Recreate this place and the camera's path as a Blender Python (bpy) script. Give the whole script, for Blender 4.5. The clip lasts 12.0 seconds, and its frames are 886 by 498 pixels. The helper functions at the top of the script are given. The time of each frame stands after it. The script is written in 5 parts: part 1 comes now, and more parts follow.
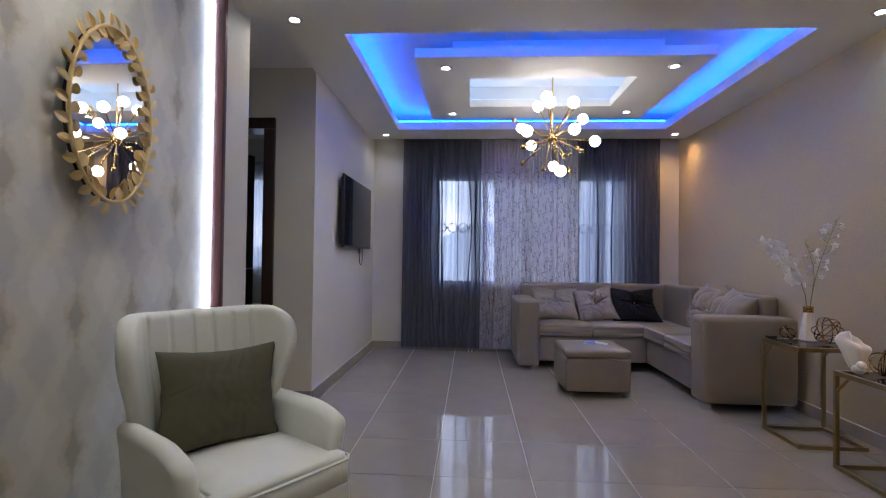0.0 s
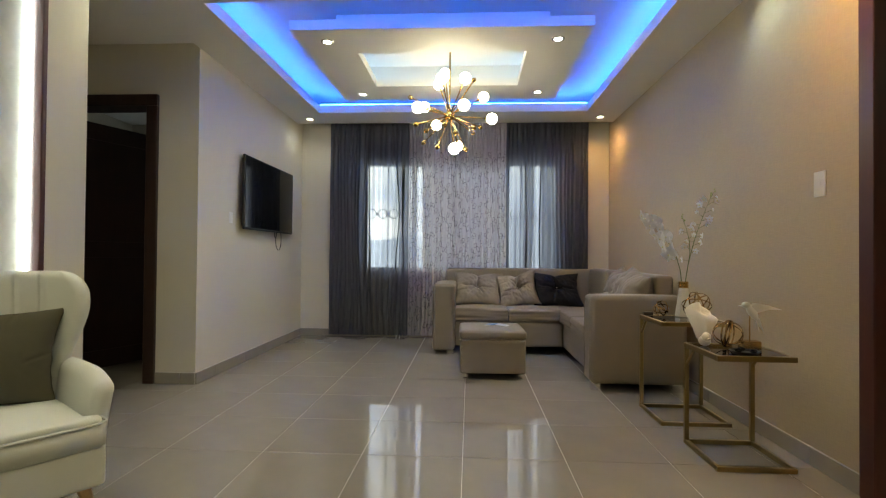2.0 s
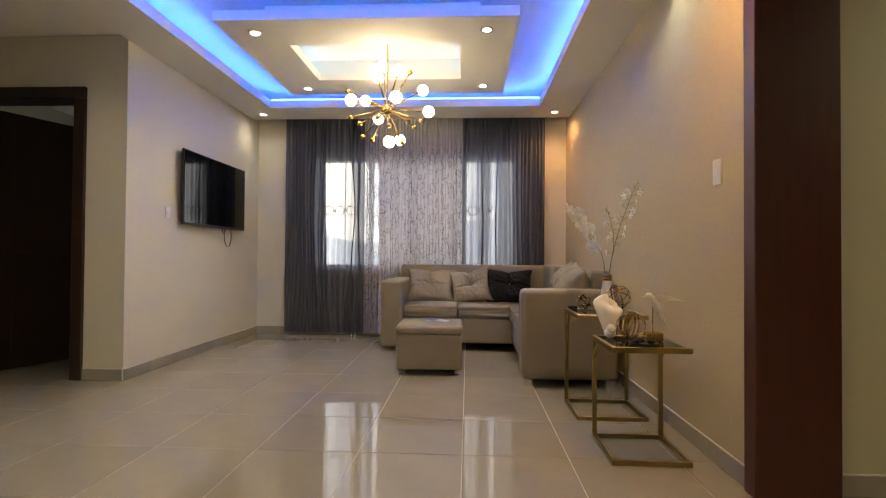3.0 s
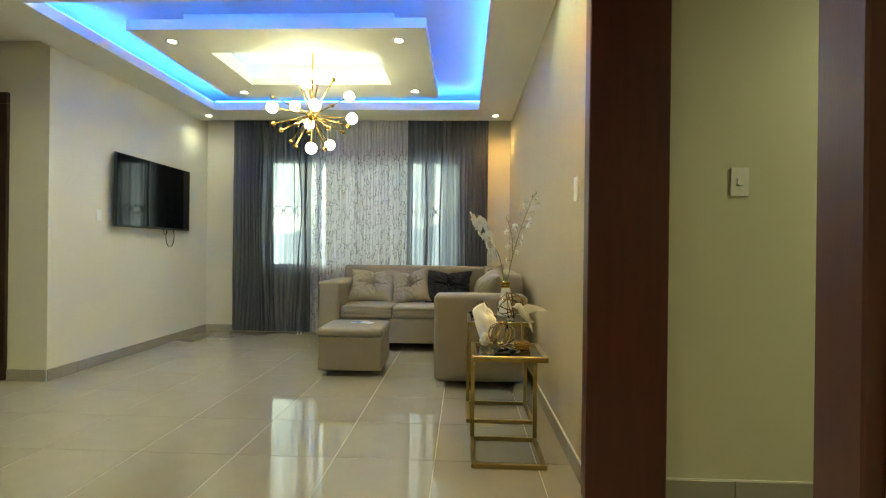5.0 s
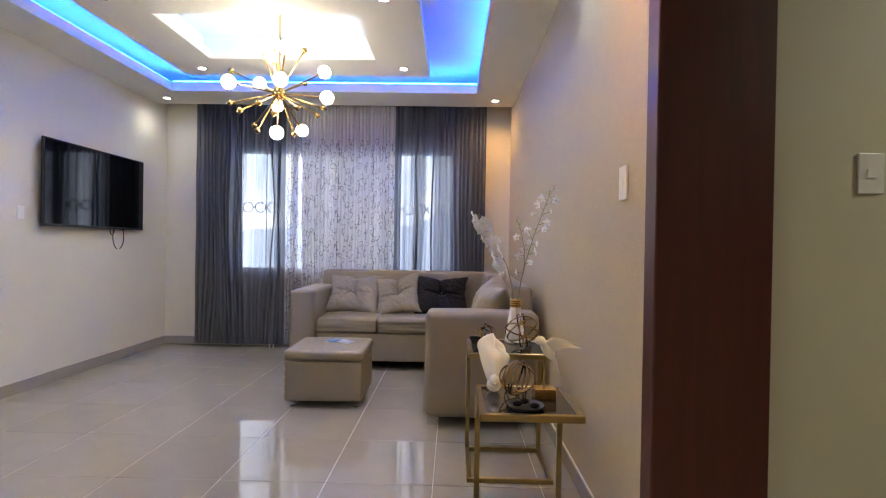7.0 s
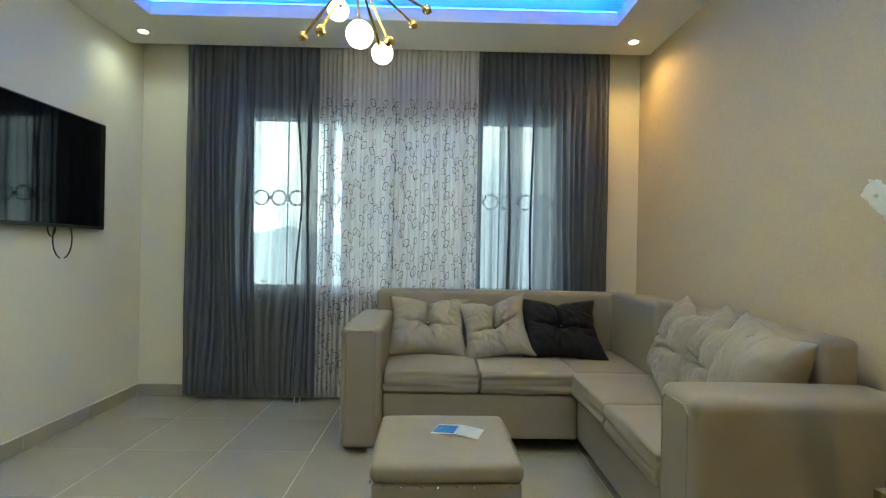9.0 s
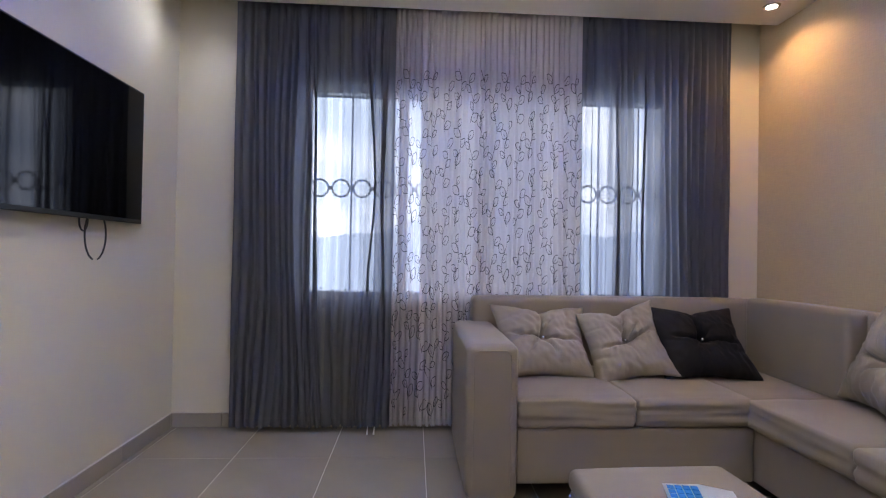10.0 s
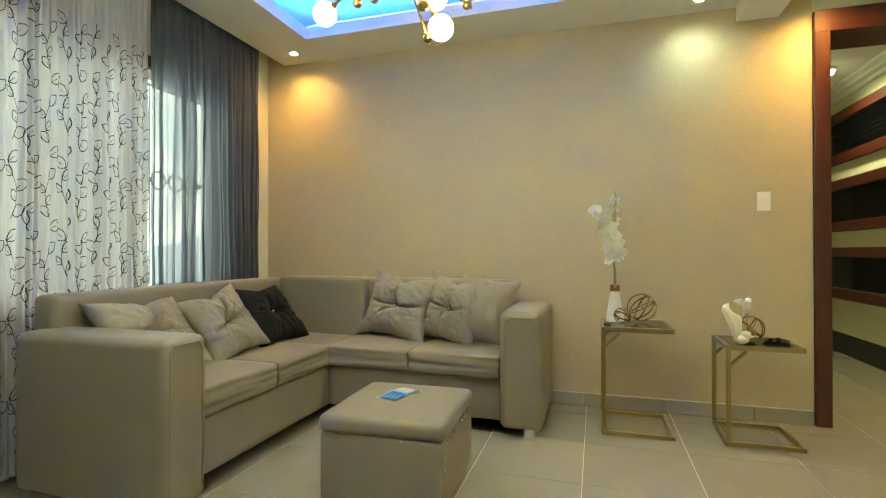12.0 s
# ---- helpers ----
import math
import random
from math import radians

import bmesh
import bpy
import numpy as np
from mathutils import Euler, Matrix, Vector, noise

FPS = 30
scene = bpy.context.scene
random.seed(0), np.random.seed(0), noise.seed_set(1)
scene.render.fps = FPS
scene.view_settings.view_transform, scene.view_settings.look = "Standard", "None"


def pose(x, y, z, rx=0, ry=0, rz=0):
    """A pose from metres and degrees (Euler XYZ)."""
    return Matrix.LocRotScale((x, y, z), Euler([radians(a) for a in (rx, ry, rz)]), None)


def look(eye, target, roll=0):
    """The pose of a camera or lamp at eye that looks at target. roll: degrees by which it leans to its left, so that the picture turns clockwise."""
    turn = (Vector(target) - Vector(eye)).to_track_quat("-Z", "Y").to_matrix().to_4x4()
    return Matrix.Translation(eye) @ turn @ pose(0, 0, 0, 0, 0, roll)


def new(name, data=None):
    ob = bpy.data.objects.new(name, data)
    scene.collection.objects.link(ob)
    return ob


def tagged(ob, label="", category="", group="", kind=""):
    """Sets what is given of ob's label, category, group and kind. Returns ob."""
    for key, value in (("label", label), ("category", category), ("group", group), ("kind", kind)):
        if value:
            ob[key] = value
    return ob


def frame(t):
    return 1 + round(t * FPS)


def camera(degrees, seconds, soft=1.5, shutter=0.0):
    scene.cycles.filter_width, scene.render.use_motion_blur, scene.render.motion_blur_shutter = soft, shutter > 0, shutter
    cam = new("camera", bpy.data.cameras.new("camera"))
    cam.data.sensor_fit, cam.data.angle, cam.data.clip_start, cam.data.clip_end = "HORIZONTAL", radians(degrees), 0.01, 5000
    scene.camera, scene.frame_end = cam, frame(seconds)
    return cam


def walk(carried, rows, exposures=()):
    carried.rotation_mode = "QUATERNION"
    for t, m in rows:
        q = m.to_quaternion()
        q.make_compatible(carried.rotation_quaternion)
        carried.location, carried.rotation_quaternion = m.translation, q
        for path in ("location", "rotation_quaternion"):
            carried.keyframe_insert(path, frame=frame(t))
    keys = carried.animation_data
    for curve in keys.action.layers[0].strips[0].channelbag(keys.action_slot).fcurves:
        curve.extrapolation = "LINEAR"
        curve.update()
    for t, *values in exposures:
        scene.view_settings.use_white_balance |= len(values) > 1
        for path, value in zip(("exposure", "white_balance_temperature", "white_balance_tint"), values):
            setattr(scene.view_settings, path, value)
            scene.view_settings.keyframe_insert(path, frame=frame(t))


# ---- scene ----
cam = camera(83.7, 12.0, 1.2)
PATH = [
    (0, (0.43, 0.461, 1.143), (0.317, 2.458, 1.175), 0.7),
    (0.5, (0.62, 0.552, 1.111), (0.511, 2.549, 1.143), 0.7),
    (1, (0.802, 0.591, 1.04), (0.694, 2.588, 1.082), 0.6),
    (1.5, (1.028, 0.568, 1.015), (0.925, 2.565, 1.051), 0.5),
    (2, (1.287, 0.586, 1.0), (1.179, 2.583, 1.026), 0.5),
    (2.5, (1.528, 0.656, 0.973), (1.428, 2.654, 1.001), 0.3),
    (3, (1.787, 0.661, 0.952), (1.686, 2.658, 0.982), 0.4),
    (3.5, (2.047, 0.645, 0.961), (1.946, 2.642, 0.985), 0.4),
    (3.7, (2.129, 0.634, 0.941), (2.033, 2.632, 0.966), 0.1),
    (5.5, (2.442, 0.575, 1.098), (2.363, 2.573, 1.092), 0.9),
    (6, (2.464, 0.564, 1.108), (2.391, 2.562, 1.103), 0.8),
    (6.5, (2.453, 0.96, 1.109), (2.379, 2.959, 1.099), 1.0),
    (6.7, (2.421, 1.077, 1.112), (2.358, 3.076, 1.101), 1.0),
    (8.5, (1.715, 2.523, 1.205), (1.75, 4.522, 1.159), 0.8),
    (9, (1.432, 2.874, 1.135), (1.455, 4.873, 1.138), 1.1),
    (9.5, (1.131, 3.197, 1.111), (1.161, 5.197, 1.127), 1.1),
    (10, (0.681, 3.466, 1.094), (0.796, 5.463, 1.115), 1.0),
    (10.5, (0.393, 3.753, 1.098), (1.104, 5.622, 1.131), 0.4),
    (11, (0.082, 3.993, 1.11), (1.465, 5.438, 1.121), 0.0),
    (11.5, (-0.291, 4.068, 1.048), (1.511, 4.934, 1.089), -0.0),
    (12, (-0.553, 4.019, 1.046), (1.358, 4.608, 1.058), -0.1),
]
EXPOSURES = [
    (0.0, -0.38, 5500, 14),
    (0.5, -0.32, 5500, 14),
    (1.0, -0.30, 5500, 14),
    (1.5, -0.23, 6650, 5),
    (2.0, -0.13, 6950, -4),
    (2.5, 0.05, 7350, -3),
    (3.0, 0.12, 8100, 6),
    (3.5, 0.13, 8200, 8),
    (5.5, 0.56, 7800, -32),
    (6.0, 0.54, 6200, 5),
    (6.5, 0.43, 6100, 12),
    (8.5, 0.41, 6600, -22),
    (9.0, 0.31, 6600, -26),
    (9.5, 0.16, 5750, 11),
    (10.0, 0.10, 6000, 11),
    (10.5, 0.07, 7150, 3),
    (11.0, 0.22, 7750, 14),
    (11.5, 0.43, 8900, 14),
    (12.0, 0.64, 8800, -27),
]
walk(cam, [(t, look(eye, target, roll)) for t, eye, target, roll in PATH], EXPOSURES)

# ---- world, sun and large lights ----
world = bpy.data.worlds.new("sky")
scene.world = world
world.use_nodes = True
wn = world.node_tree.nodes
sky = wn.new("ShaderNodeTexSky")
sky.sky_type = "NISHITA"
sky.sun_disc = False
sky.sun_elevation = radians(52)
sky.sun_rotation = radians(180)
world.node_tree.links.new(sky.outputs["Color"], wn["Background"].inputs["Color"])
wn["Background"].inputs["Strength"].default_value = 0.13

sun = new("sun", bpy.data.lights.new("sun", "SUN"))
sun.data.energy, sun.data.angle, sun.data.color = 4.0, radians(0.5), (1.0, 0.95, 0.88)
sun.matrix_world = look((0, -20, 25.6), (0, 0, 0))


def area_lamp(name, eye, target, sx, sy, watts, colour):
    ob = new(name, bpy.data.lights.new(name, "AREA"))
    ob.data.shape, ob.data.size, ob.data.size_y = "RECTANGLE", sx, sy
    ob.data.energy, ob.data.color = watts, colour
    ob.matrix_world = look(eye, target)
    return ob


def spot_lamp(name, eye, watts, colour, degrees=150, blend=1.0, r=0.03):
    ob = new(name, bpy.data.lights.new(name, "SPOT"))
    ob.data.energy, ob.data.color = watts, colour
    ob.data.spot_size, ob.data.spot_blend, ob.data.shadow_soft_size = radians(degrees), blend, r
    ob.matrix_world = look(eye, (eye[0], eye[1] + 0.0001, 0))
    return ob


COOL, AMBER, NEUTRAL = (1.0, 0.96, 0.90), (1.0, 0.54, 0.21), (1.0, 0.88, 0.70)
SKYLIGHT = 22.0
area_lamp("window_skylight", (1.17, 6.95, 1.5), (1.17, 0, 1.2), 2.3, 1.25, SKYLIGHT, (0.66, 0.72, 1.0))
area_lamp("bedroom_skylight", (-2.45, 6.95, 1.55), (-2.45, 0, 1.4), 0.6, 1.0, 8.0, (0.75, 0.85, 1.0))

# ---- materials ----


def nodes_of(m):
    m.use_nodes = True
    return m.node_tree.nodes, m.node_tree.links, m.node_tree.nodes["Principled BSDF"]


def mat(name, col, rough=0.5, metal=0.0, var=0.06, nscale=4.0, bump=0.05, bscale=80.0, spec=0.5, rvar=0.0, stretch=(1, 1, 1), rnd=0.0, coat=0.0):
    """Principled surface with soft stains (nscale) and fine relief (bscale)."""
    m = bpy.data.materials.new(name)
    n, l, p = nodes_of(m)
    tc = n.new("ShaderNodeTexCoord")
    mp = n.new("ShaderNodeMapping")
    mp.inputs["Scale"].default_value = stretch
    l.new(tc.outputs["Object"], mp.inputs["Vector"])
    big = n.new("ShaderNodeTexNoise")
    big.inputs["Scale"].default_value, big.inputs["Detail"].default_value = nscale, 5
    l.new(mp.outputs["Vector"], big.inputs["Vector"])
    mix = n.new("ShaderNodeMix")
    mix.data_type = "RGBA"
    mix.inputs["A"].default_value = [c * (1 - var) for c in col] + [1]
    mix.inputs["B"].default_value = [min(1, c * (1 + var)) for c in col] + [1]
    l.new(big.outputs["Fac"], mix.inputs["Factor"])
    out = mix.outputs["Result"]
    if rnd:
        info = n.new("ShaderNodeObjectInfo")
        hsv = n.new("ShaderNodeHueSaturation")
        rg = n.new("ShaderNodeMapRange")
        rg.inputs["To Min"].default_value, rg.inputs["To Max"].default_value = 1 - rnd, 1 + rnd
        l.new(info.outputs["Random"], rg.inputs["Value"])
        l.new(rg.outputs["Result"], hsv.inputs["Value"])
        l.new(out, hsv.inputs["Color"])
        out = hsv.outputs["Color"]
    l.new(out, p.inputs["Base Color"])
    p.inputs["Roughness"].default_value, p.inputs["Metallic"].default_value = rough, metal
    p.inputs["Specular IOR Level"].default_value = spec
    p.inputs["Coat Weight"].default_value = coat
    fine = n.new("ShaderNodeTexNoise")
    fine.inputs["Scale"].default_value, fine.inputs["Detail"].default_value = bscale, 4
    l.new(mp.outputs["Vector"], fine.inputs["Vector"])
    if rvar:
        rr = n.new("ShaderNodeMapRange")
        rr.inputs["To Min"].default_value, rr.inputs["To Max"].default_value = rough - rvar, rough + rvar
        l.new(big.outputs["Fac"], rr.inputs["Value"])
        l.new(rr.outputs["Result"], p.inputs["Roughness"])
    if bump:
        b = n.new("ShaderNodeBump")
        b.inputs["Strength"].default_value, b.inputs["Distance"].default_value = bump, 0.004
        l.new(fine.outputs["Fac"], b.inputs["Height"])
        l.new(b.outputs["Normal"], p.inputs["Normal"])
    return m


def glow(name, col, strength):
    m = bpy.data.materials.new(name)
    n, l, p = nodes_of(m)
    p.inputs["Base Color"].default_value = (0.8, 0.8, 0.8, 1)
    p.inputs["Emission Color"].default_value = (*col, 1)
    p.inputs["Emission Strength"].default_value = strength
    return m


def wood(name, dark, light, rough=0.3):
    m = mat(name, dark, rough, var=0.2, nscale=3, bump=0.06, bscale=40, stretch=(14, 14, 1.0), coat=0.25)
    n, l, p = nodes_of(m)
    p.inputs["Coat Roughness"].default_value = 0.28
    mix = [x for x in n if x.bl_idname == "ShaderNodeMix"][0]
    mix.inputs["A"].default_value, mix.inputs["B"].default_value = (*dark, 1), (*light, 1)
    return m


def weave(name, col, rough, su, sv, depth, var=0.1):
    """Woven paper or cloth: two crossed sets of uneven threads in the plane of y and z (or x and z)."""
    m = mat(name, col, rough, var=var, nscale=2.0, bump=0)
    n, l, p = nodes_of(m)
    tc = n.new("ShaderNodeTexCoord")
    hs = []
    for sc in ((su, su, sv), (sv, sv, su)):
        mp = n.new("ShaderNodeMapping")
        mp.inputs["Scale"].default_value = sc
        l.new(tc.outputs["Object"], mp.inputs["Vector"])
        t = n.new("ShaderNodeTexNoise")
        t.inputs["Scale"].default_value, t.inputs["Detail"].default_value = 1.0, 3
        l.new(mp.outputs["Vector"], t.inputs["Vector"])
        hs.append(t)
    add = n.new("ShaderNodeMath")
    l.new(hs[0].outputs["Fac"], add.inputs[0])
    l.new(hs[1].outputs["Fac"], add.inputs[1])
    b = n.new("ShaderNodeBump")
    b.inputs["Strength"].default_value, b.inputs["Distance"].default_value = depth, 0.003
    l.new(add.outputs[0], b.inputs["Height"])
    l.new(b.outputs["Normal"], p.inputs["Normal"])
    base = p.inputs["Base Color"].links[0].from_socket
    mul = n.new("ShaderNodeMix")
    mul.data_type, mul.blend_type = "RGBA", "MULTIPLY"
    rg = n.new("ShaderNodeMapRange")
    rg.inputs["From Min"].default_value, rg.inputs["From Max"].default_value = 0.6, 1.4
    rg.inputs["To Min"].default_value, rg.inputs["To Max"].default_value = 0.90, 1.08
    l.new(add.outputs[0], rg.inputs["Value"])
    mul.inputs["Factor"].default_value = 1.0
    l.new(base, mul.inputs["A"])
    l.new(rg.outputs["Result"], mul.inputs["B"])
    l.new(mul.outputs["Result"], p.inputs["Base Color"])
    return m


def sheer(name, col, clear, through_light, weave_scale=900, streak=0.35):
    """Thin cloth: part of the light passes straight between the threads, part is scattered through."""
    m = bpy.data.materials.new(name)
    n, l, p = nodes_of(m)
    out = n["Material Output"]
    tc = n.new("ShaderNodeTexCoord")
    nz = n.new("ShaderNodeTexNoise")
    nz.inputs["Scale"].default_value, nz.inputs["Detail"].default_value = weave_scale, 1
    l.new(tc.outputs["Object"], nz.inputs["Vector"])
    ramp = n.new("ShaderNodeMapRange")
    ramp.inputs["From Min"].default_value, ramp.inputs["From Max"].default_value = 0.3, 0.7
    ramp.inputs["To Min"].default_value, ramp.inputs["To Max"].default_value = clear * 0.7, clear * 1.3
    l.new(nz.outputs["Fac"], ramp.inputs["Value"])
    mp = n.new("ShaderNodeMapping")
    mp.inputs["Scale"].default_value = (22, 4, 0.35)
    l.new(tc.outputs["Object"], mp.inputs["Vector"])
    lay = n.new("ShaderNodeTexNoise")
    lay.inputs["Scale"].default_value, lay.inputs["Detail"].default_value = 1.0, 3
    l.new(mp.outputs["Vector"], lay.inputs["Vector"])
    over = n.new("ShaderNodeMapRange")
    over.inputs["From Min"].default_value, over.inputs["From Max"].default_value = 0.35, 0.65
    over.inputs["To Min"].default_value, over.inputs["To Max"].default_value = 1 - streak, 1 + streak
    l.new(lay.outputs["Fac"], over.inputs["Value"])
    mul = n.new("ShaderNodeMath")
    mul.operation = "MULTIPLY"
    l.new(ramp.outputs["Result"], mul.inputs[0])
    l.new(over.outputs["Result"], mul.inputs[1])
    d, t, tr = n.new("ShaderNodeBsdfDiffuse"), n.new("ShaderNodeBsdfTranslucent"), n.new("ShaderNodeBsdfTransparent")
    d.inputs["Color"].default_value = t.inputs["Color"].default_value = (*col, 1)
    a, b = n.new("ShaderNodeMixShader"), n.new("ShaderNodeMixShader")
    a.inputs["Fac"].default_value = through_light
    l.new(d.outputs[0], a.inputs[1])
    l.new(t.outputs[0], a.inputs[2])
    l.new(mul.outputs[0], b.inputs["Fac"])
    l.new(a.outputs[0], b.inputs[1])
    l.new(tr.outputs[0], b.inputs[2])
    l.new(b.outputs[0], out.inputs["Surface"])
    return m


def diamonds(name):
    """Pale wallpaper with rows of faded grey and gold lozenges."""
    m = mat(name, (0.56, 0.54, 0.475), 0.45, var=0.12, nscale=5, bump=0.12, bscale=55)
    n, l, p = nodes_of(m)
    base = p.inputs["Base Color"].links[0].from_socket
    tc = n.new("ShaderNodeTexCoord")
    sep = n.new("ShaderNodeSeparateXYZ")
    l.new(tc.outputs["Object"], sep.inputs["Vector"])
    ruf = n.new("ShaderNodeTexNoise")
    ruf.inputs["Scale"].default_value, ruf.inputs["Detail"].default_value = 38, 4
    l.new(tc.outputs["Object"], ruf.inputs["Vector"])

    def math_node(op, a, b=None):
        q = n.new("ShaderNodeMath")
        q.operation = op
        for i, v in enumerate((a, b)):
            if v is None:
                continue
            if isinstance(v, (int, float)):
                q.inputs[i].default_value = v
            else:
                l.new(v, q.inputs[i])
        return q.outputs[0]

    def lozenge(u0, v0, du, dv, hw, hh):
        u = math_node("SUBTRACT", math_node("FRACT", math_node("DIVIDE", math_node("SUBTRACT", sep.outputs["Y"], u0 + 50 * du), du)), 0.5)
        v = math_node("SUBTRACT", math_node("FRACT", math_node("DIVIDE", math_node("SUBTRACT", sep.outputs["Z"], v0 + 50 * dv), dv)), 0.5)
        d = math_node("ADD", math_node("MULTIPLY", math_node("ABSOLUTE", u), du / hw), math_node("MULTIPLY", math_node("ABSOLUTE", v), dv / hh))
        d = math_node("ADD", d, math_node("MULTIPLY", math_node("SUBTRACT", ruf.outputs["Fac"], 0.5), 0.9))
        q = n.new("ShaderNodeMapRange")
        q.interpolation_type = "SMOOTHSTEP"
        q.inputs["From Min"].default_value, q.inputs["From Max"].default_value = 1.05, 0.55
        l.new(d, q.inputs["Value"])
        return q.outputs["Result"]

    out = base
    for u0, v0, hw, hh, col, k in ((0.0, 0.0, 0.085, 0.16, (0.34, 0.34, 0.35), 0.42), (0.0, 0.23, 0.075, 0.15, (0.40, 0.33, 0.20), 0.5), (0.0, 0.23, 0.045, 0.09, (0.22, 0.21, 0.19), 0.5),
                                   (0.14, 0.115, 0.08, 0.155, (0.40, 0.40, 0.41), 0.4), (0.14, 0.345, 0.08, 0.15, (0.66, 0.63, 0.57), 0.6)):
        f = math_node("MULTIPLY", lozenge(u0, v0, 0.28, 0.46, hw, hh), k)
        mx = n.new("ShaderNodeMix")
        mx.data_type = "RGBA"
        mx.inputs["B"].default_value = (*col, 1)
        l.new(f, mx.inputs["Factor"])
        l.new(out, mx.inputs["A"])
        out = mx.outputs["Result"]
    l.new(out, p.inputs["Base Color"])
    return m


CREAM = mat("cream_wall_paint", (0.66, 0.62, 0.52), 0.55, var=0.04, nscale=1.5, bump=0.08, bscale=120)
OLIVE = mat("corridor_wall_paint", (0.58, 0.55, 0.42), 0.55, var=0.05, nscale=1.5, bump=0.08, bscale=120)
WHITE_PAINT = mat("white_ceiling_paint", (0.78, 0.76, 0.72), 0.6, var=0.03, nscale=1.2, bump=0.05, bscale=90)
LINEN = weave("linen_wallpaper", (0.50, 0.415, 0.28), 0.6, 260, 18, 0.14, 0.06)
DAMASK = diamonds("lozenge_wallpaper")
TILE = mat("porcelain_tile", (0.29, 0.266, 0.228), 0.03, var=0.10, nscale=5, bump=0.006, bscale=6, spec=1.0, rvar=0.012, rnd=0.035)
SKIRT = mat("skirting_tile", (0.33, 0.304, 0.262), 0.2, var=0.08, nscale=6, bump=0.02, rnd=0.05)
GROUT = mat("grout", (0.60, 0.57, 0.52), 0.8, var=0.15, nscale=20, bump=0.2)
MAHOGANY = wood("mahogany", (0.035, 0.006, 0.004), (0.088, 0.0135, 0.0075), 0.42)
DARK_WOOD = wood("stained_and_shaded_wood", (0.018, 0.008, 0.006), (0.04, 0.016, 0.010), 0.35)
LEGWOOD = wood("beech_leg", (0.36, 0.21, 0.10), (0.48, 0.30, 0.16), 0.4)
TAUPE = mat("taupe_leatherette", (0.238, 0.205, 0.163), 0.42, var=0.09, nscale=7, bump=0.25, bscale=260, spec=0.4)
TAUPE_PILLOW = mat("taupe_pillow_cloth", (0.25, 0.218, 0.174), 0.5, var=0.12, nscale=9, bump=0.5, bscale=34, spec=0.4)
CHARCOAL = mat("charcoal_cloth", (0.009, 0.009, 0.012), 0.7, var=0.15, nscale=9, bump=0.25, bscale=300, spec=0.15)
IVORY = mat("ivory_velvet", (0.63, 0.64, 0.58), 0.75, var=0.06, nscale=6, bump=0.15, bscale=300, spec=0.25)
OLIVE_CLOTH = mat("olive_cloth", (0.085, 0.08, 0.05), 0.8, var=0.12, nscale=8, bump=0.3, bscale=350, spec=0.2)
BRASS = mat("brass", (0.62, 0.42, 0.16), 0.22, metal=1, var=0.1, nscale=9, bump=0.0)
GOLD_LEAF = mat("gilt_metal", (0.74, 0.56, 0.24), 0.45, metal=0.55, var=0.12, nscale=14, bump=0.1, bscale=60)
BRONZE_GOLD = mat("bronze_gold", (0.40, 0.26, 0.11), 0.2, metal=1, var=0.15, nscale=12, bump=0.0)
OLD_BRASS = mat("antique_brass", (0.34, 0.26, 0.12), 0.3, metal=1, var=0.2, nscale=9, bump=0.05)
CHROME = mat("chrome", (0.75, 0.75, 0.76), 0.12, metal=1, var=0.04, bump=0)
MIRROR = mat("mirror_silver", (0.9, 0.9, 0.9), 0.01, metal=1, var=0.0, bump=0)
SCREEN = mat("black_screen_glass", (0.002, 0.002, 0.003), 0.05, var=0.1, bump=0, spec=0.3)
BLACK = mat("black_plastic", (0.012, 0.012, 0.013), 0.4, var=0.1, bump=0.05)
DARK_GLASS = mat("smoked_glass_top", (0.02, 0.02, 0.022), 0.04, var=0.1, bump=0, spec=0.7)
SWITCH = mat("white_switch_plastic", (0.78, 0.77, 0.73), 0.35, var=0.02, bump=0)
CERAMIC = mat("white_ceramic", (0.78, 0.76, 0.72), 0.3, var=0.05, nscale=12, bump=0.02)
PETAL = sheer("white_petal", (0.88, 0.88, 0.85), 0.0, 0.25)
BUD = mat("green_bud", (0.30, 0.36, 0.10), 0.6, var=0.15, nscale=30, bump=0.05)
HEART = mat("pale_yellow_lip", (0.66, 0.62, 0.36), 0.6, var=0.15, nscale=30, bump=0.05)
STEM = mat("green_stem", (0.14, 0.17, 0.05), 0.5, var=0.2, nscale=20, bump=0.05)
IRON = mat("grey_iron", (0.24, 0.24, 0.25), 0.5, var=0.1, bump=0.05)
ALU = mat("white_window_frame", (0.75, 0.75, 0.76), 0.4, var=0.03, bump=0.02)
GREY_SHEER = sheer("grey_voile", (0.148, 0.157, 0.190), 0.21, 0.40, streak=0.45)
GREY_DOUBLE = sheer("grey_voile_doubled", (0.175, 0.184, 0.222), 0.095, 0.60, streak=0.75)
GREY_FOLD = sheer("grey_voile_layers", (0.148, 0.157, 0.190), 0.035, 0.40)
WHITE_SHEER = sheer("white_voile", (0.50, 0.49, 0.54), 0.15, 0.22)
WHITE_FOLD = sheer("white_voile_layers", (0.59, 0.575, 0.595), 0.013, 0.115, streak=0.9)
STITCH = mat("dark_embroidery", (0.03, 0.03, 0.04), 0.7, var=0.1, bump=0)
BROCHURE = mat("brochure_paper", (0.75, 0.77, 0.80), 0.3, var=0.02, bump=0)
BLUE_INK = mat("blue_print", (0.03, 0.22, 0.62), 0.3, var=0.15, nscale=40, bump=0)
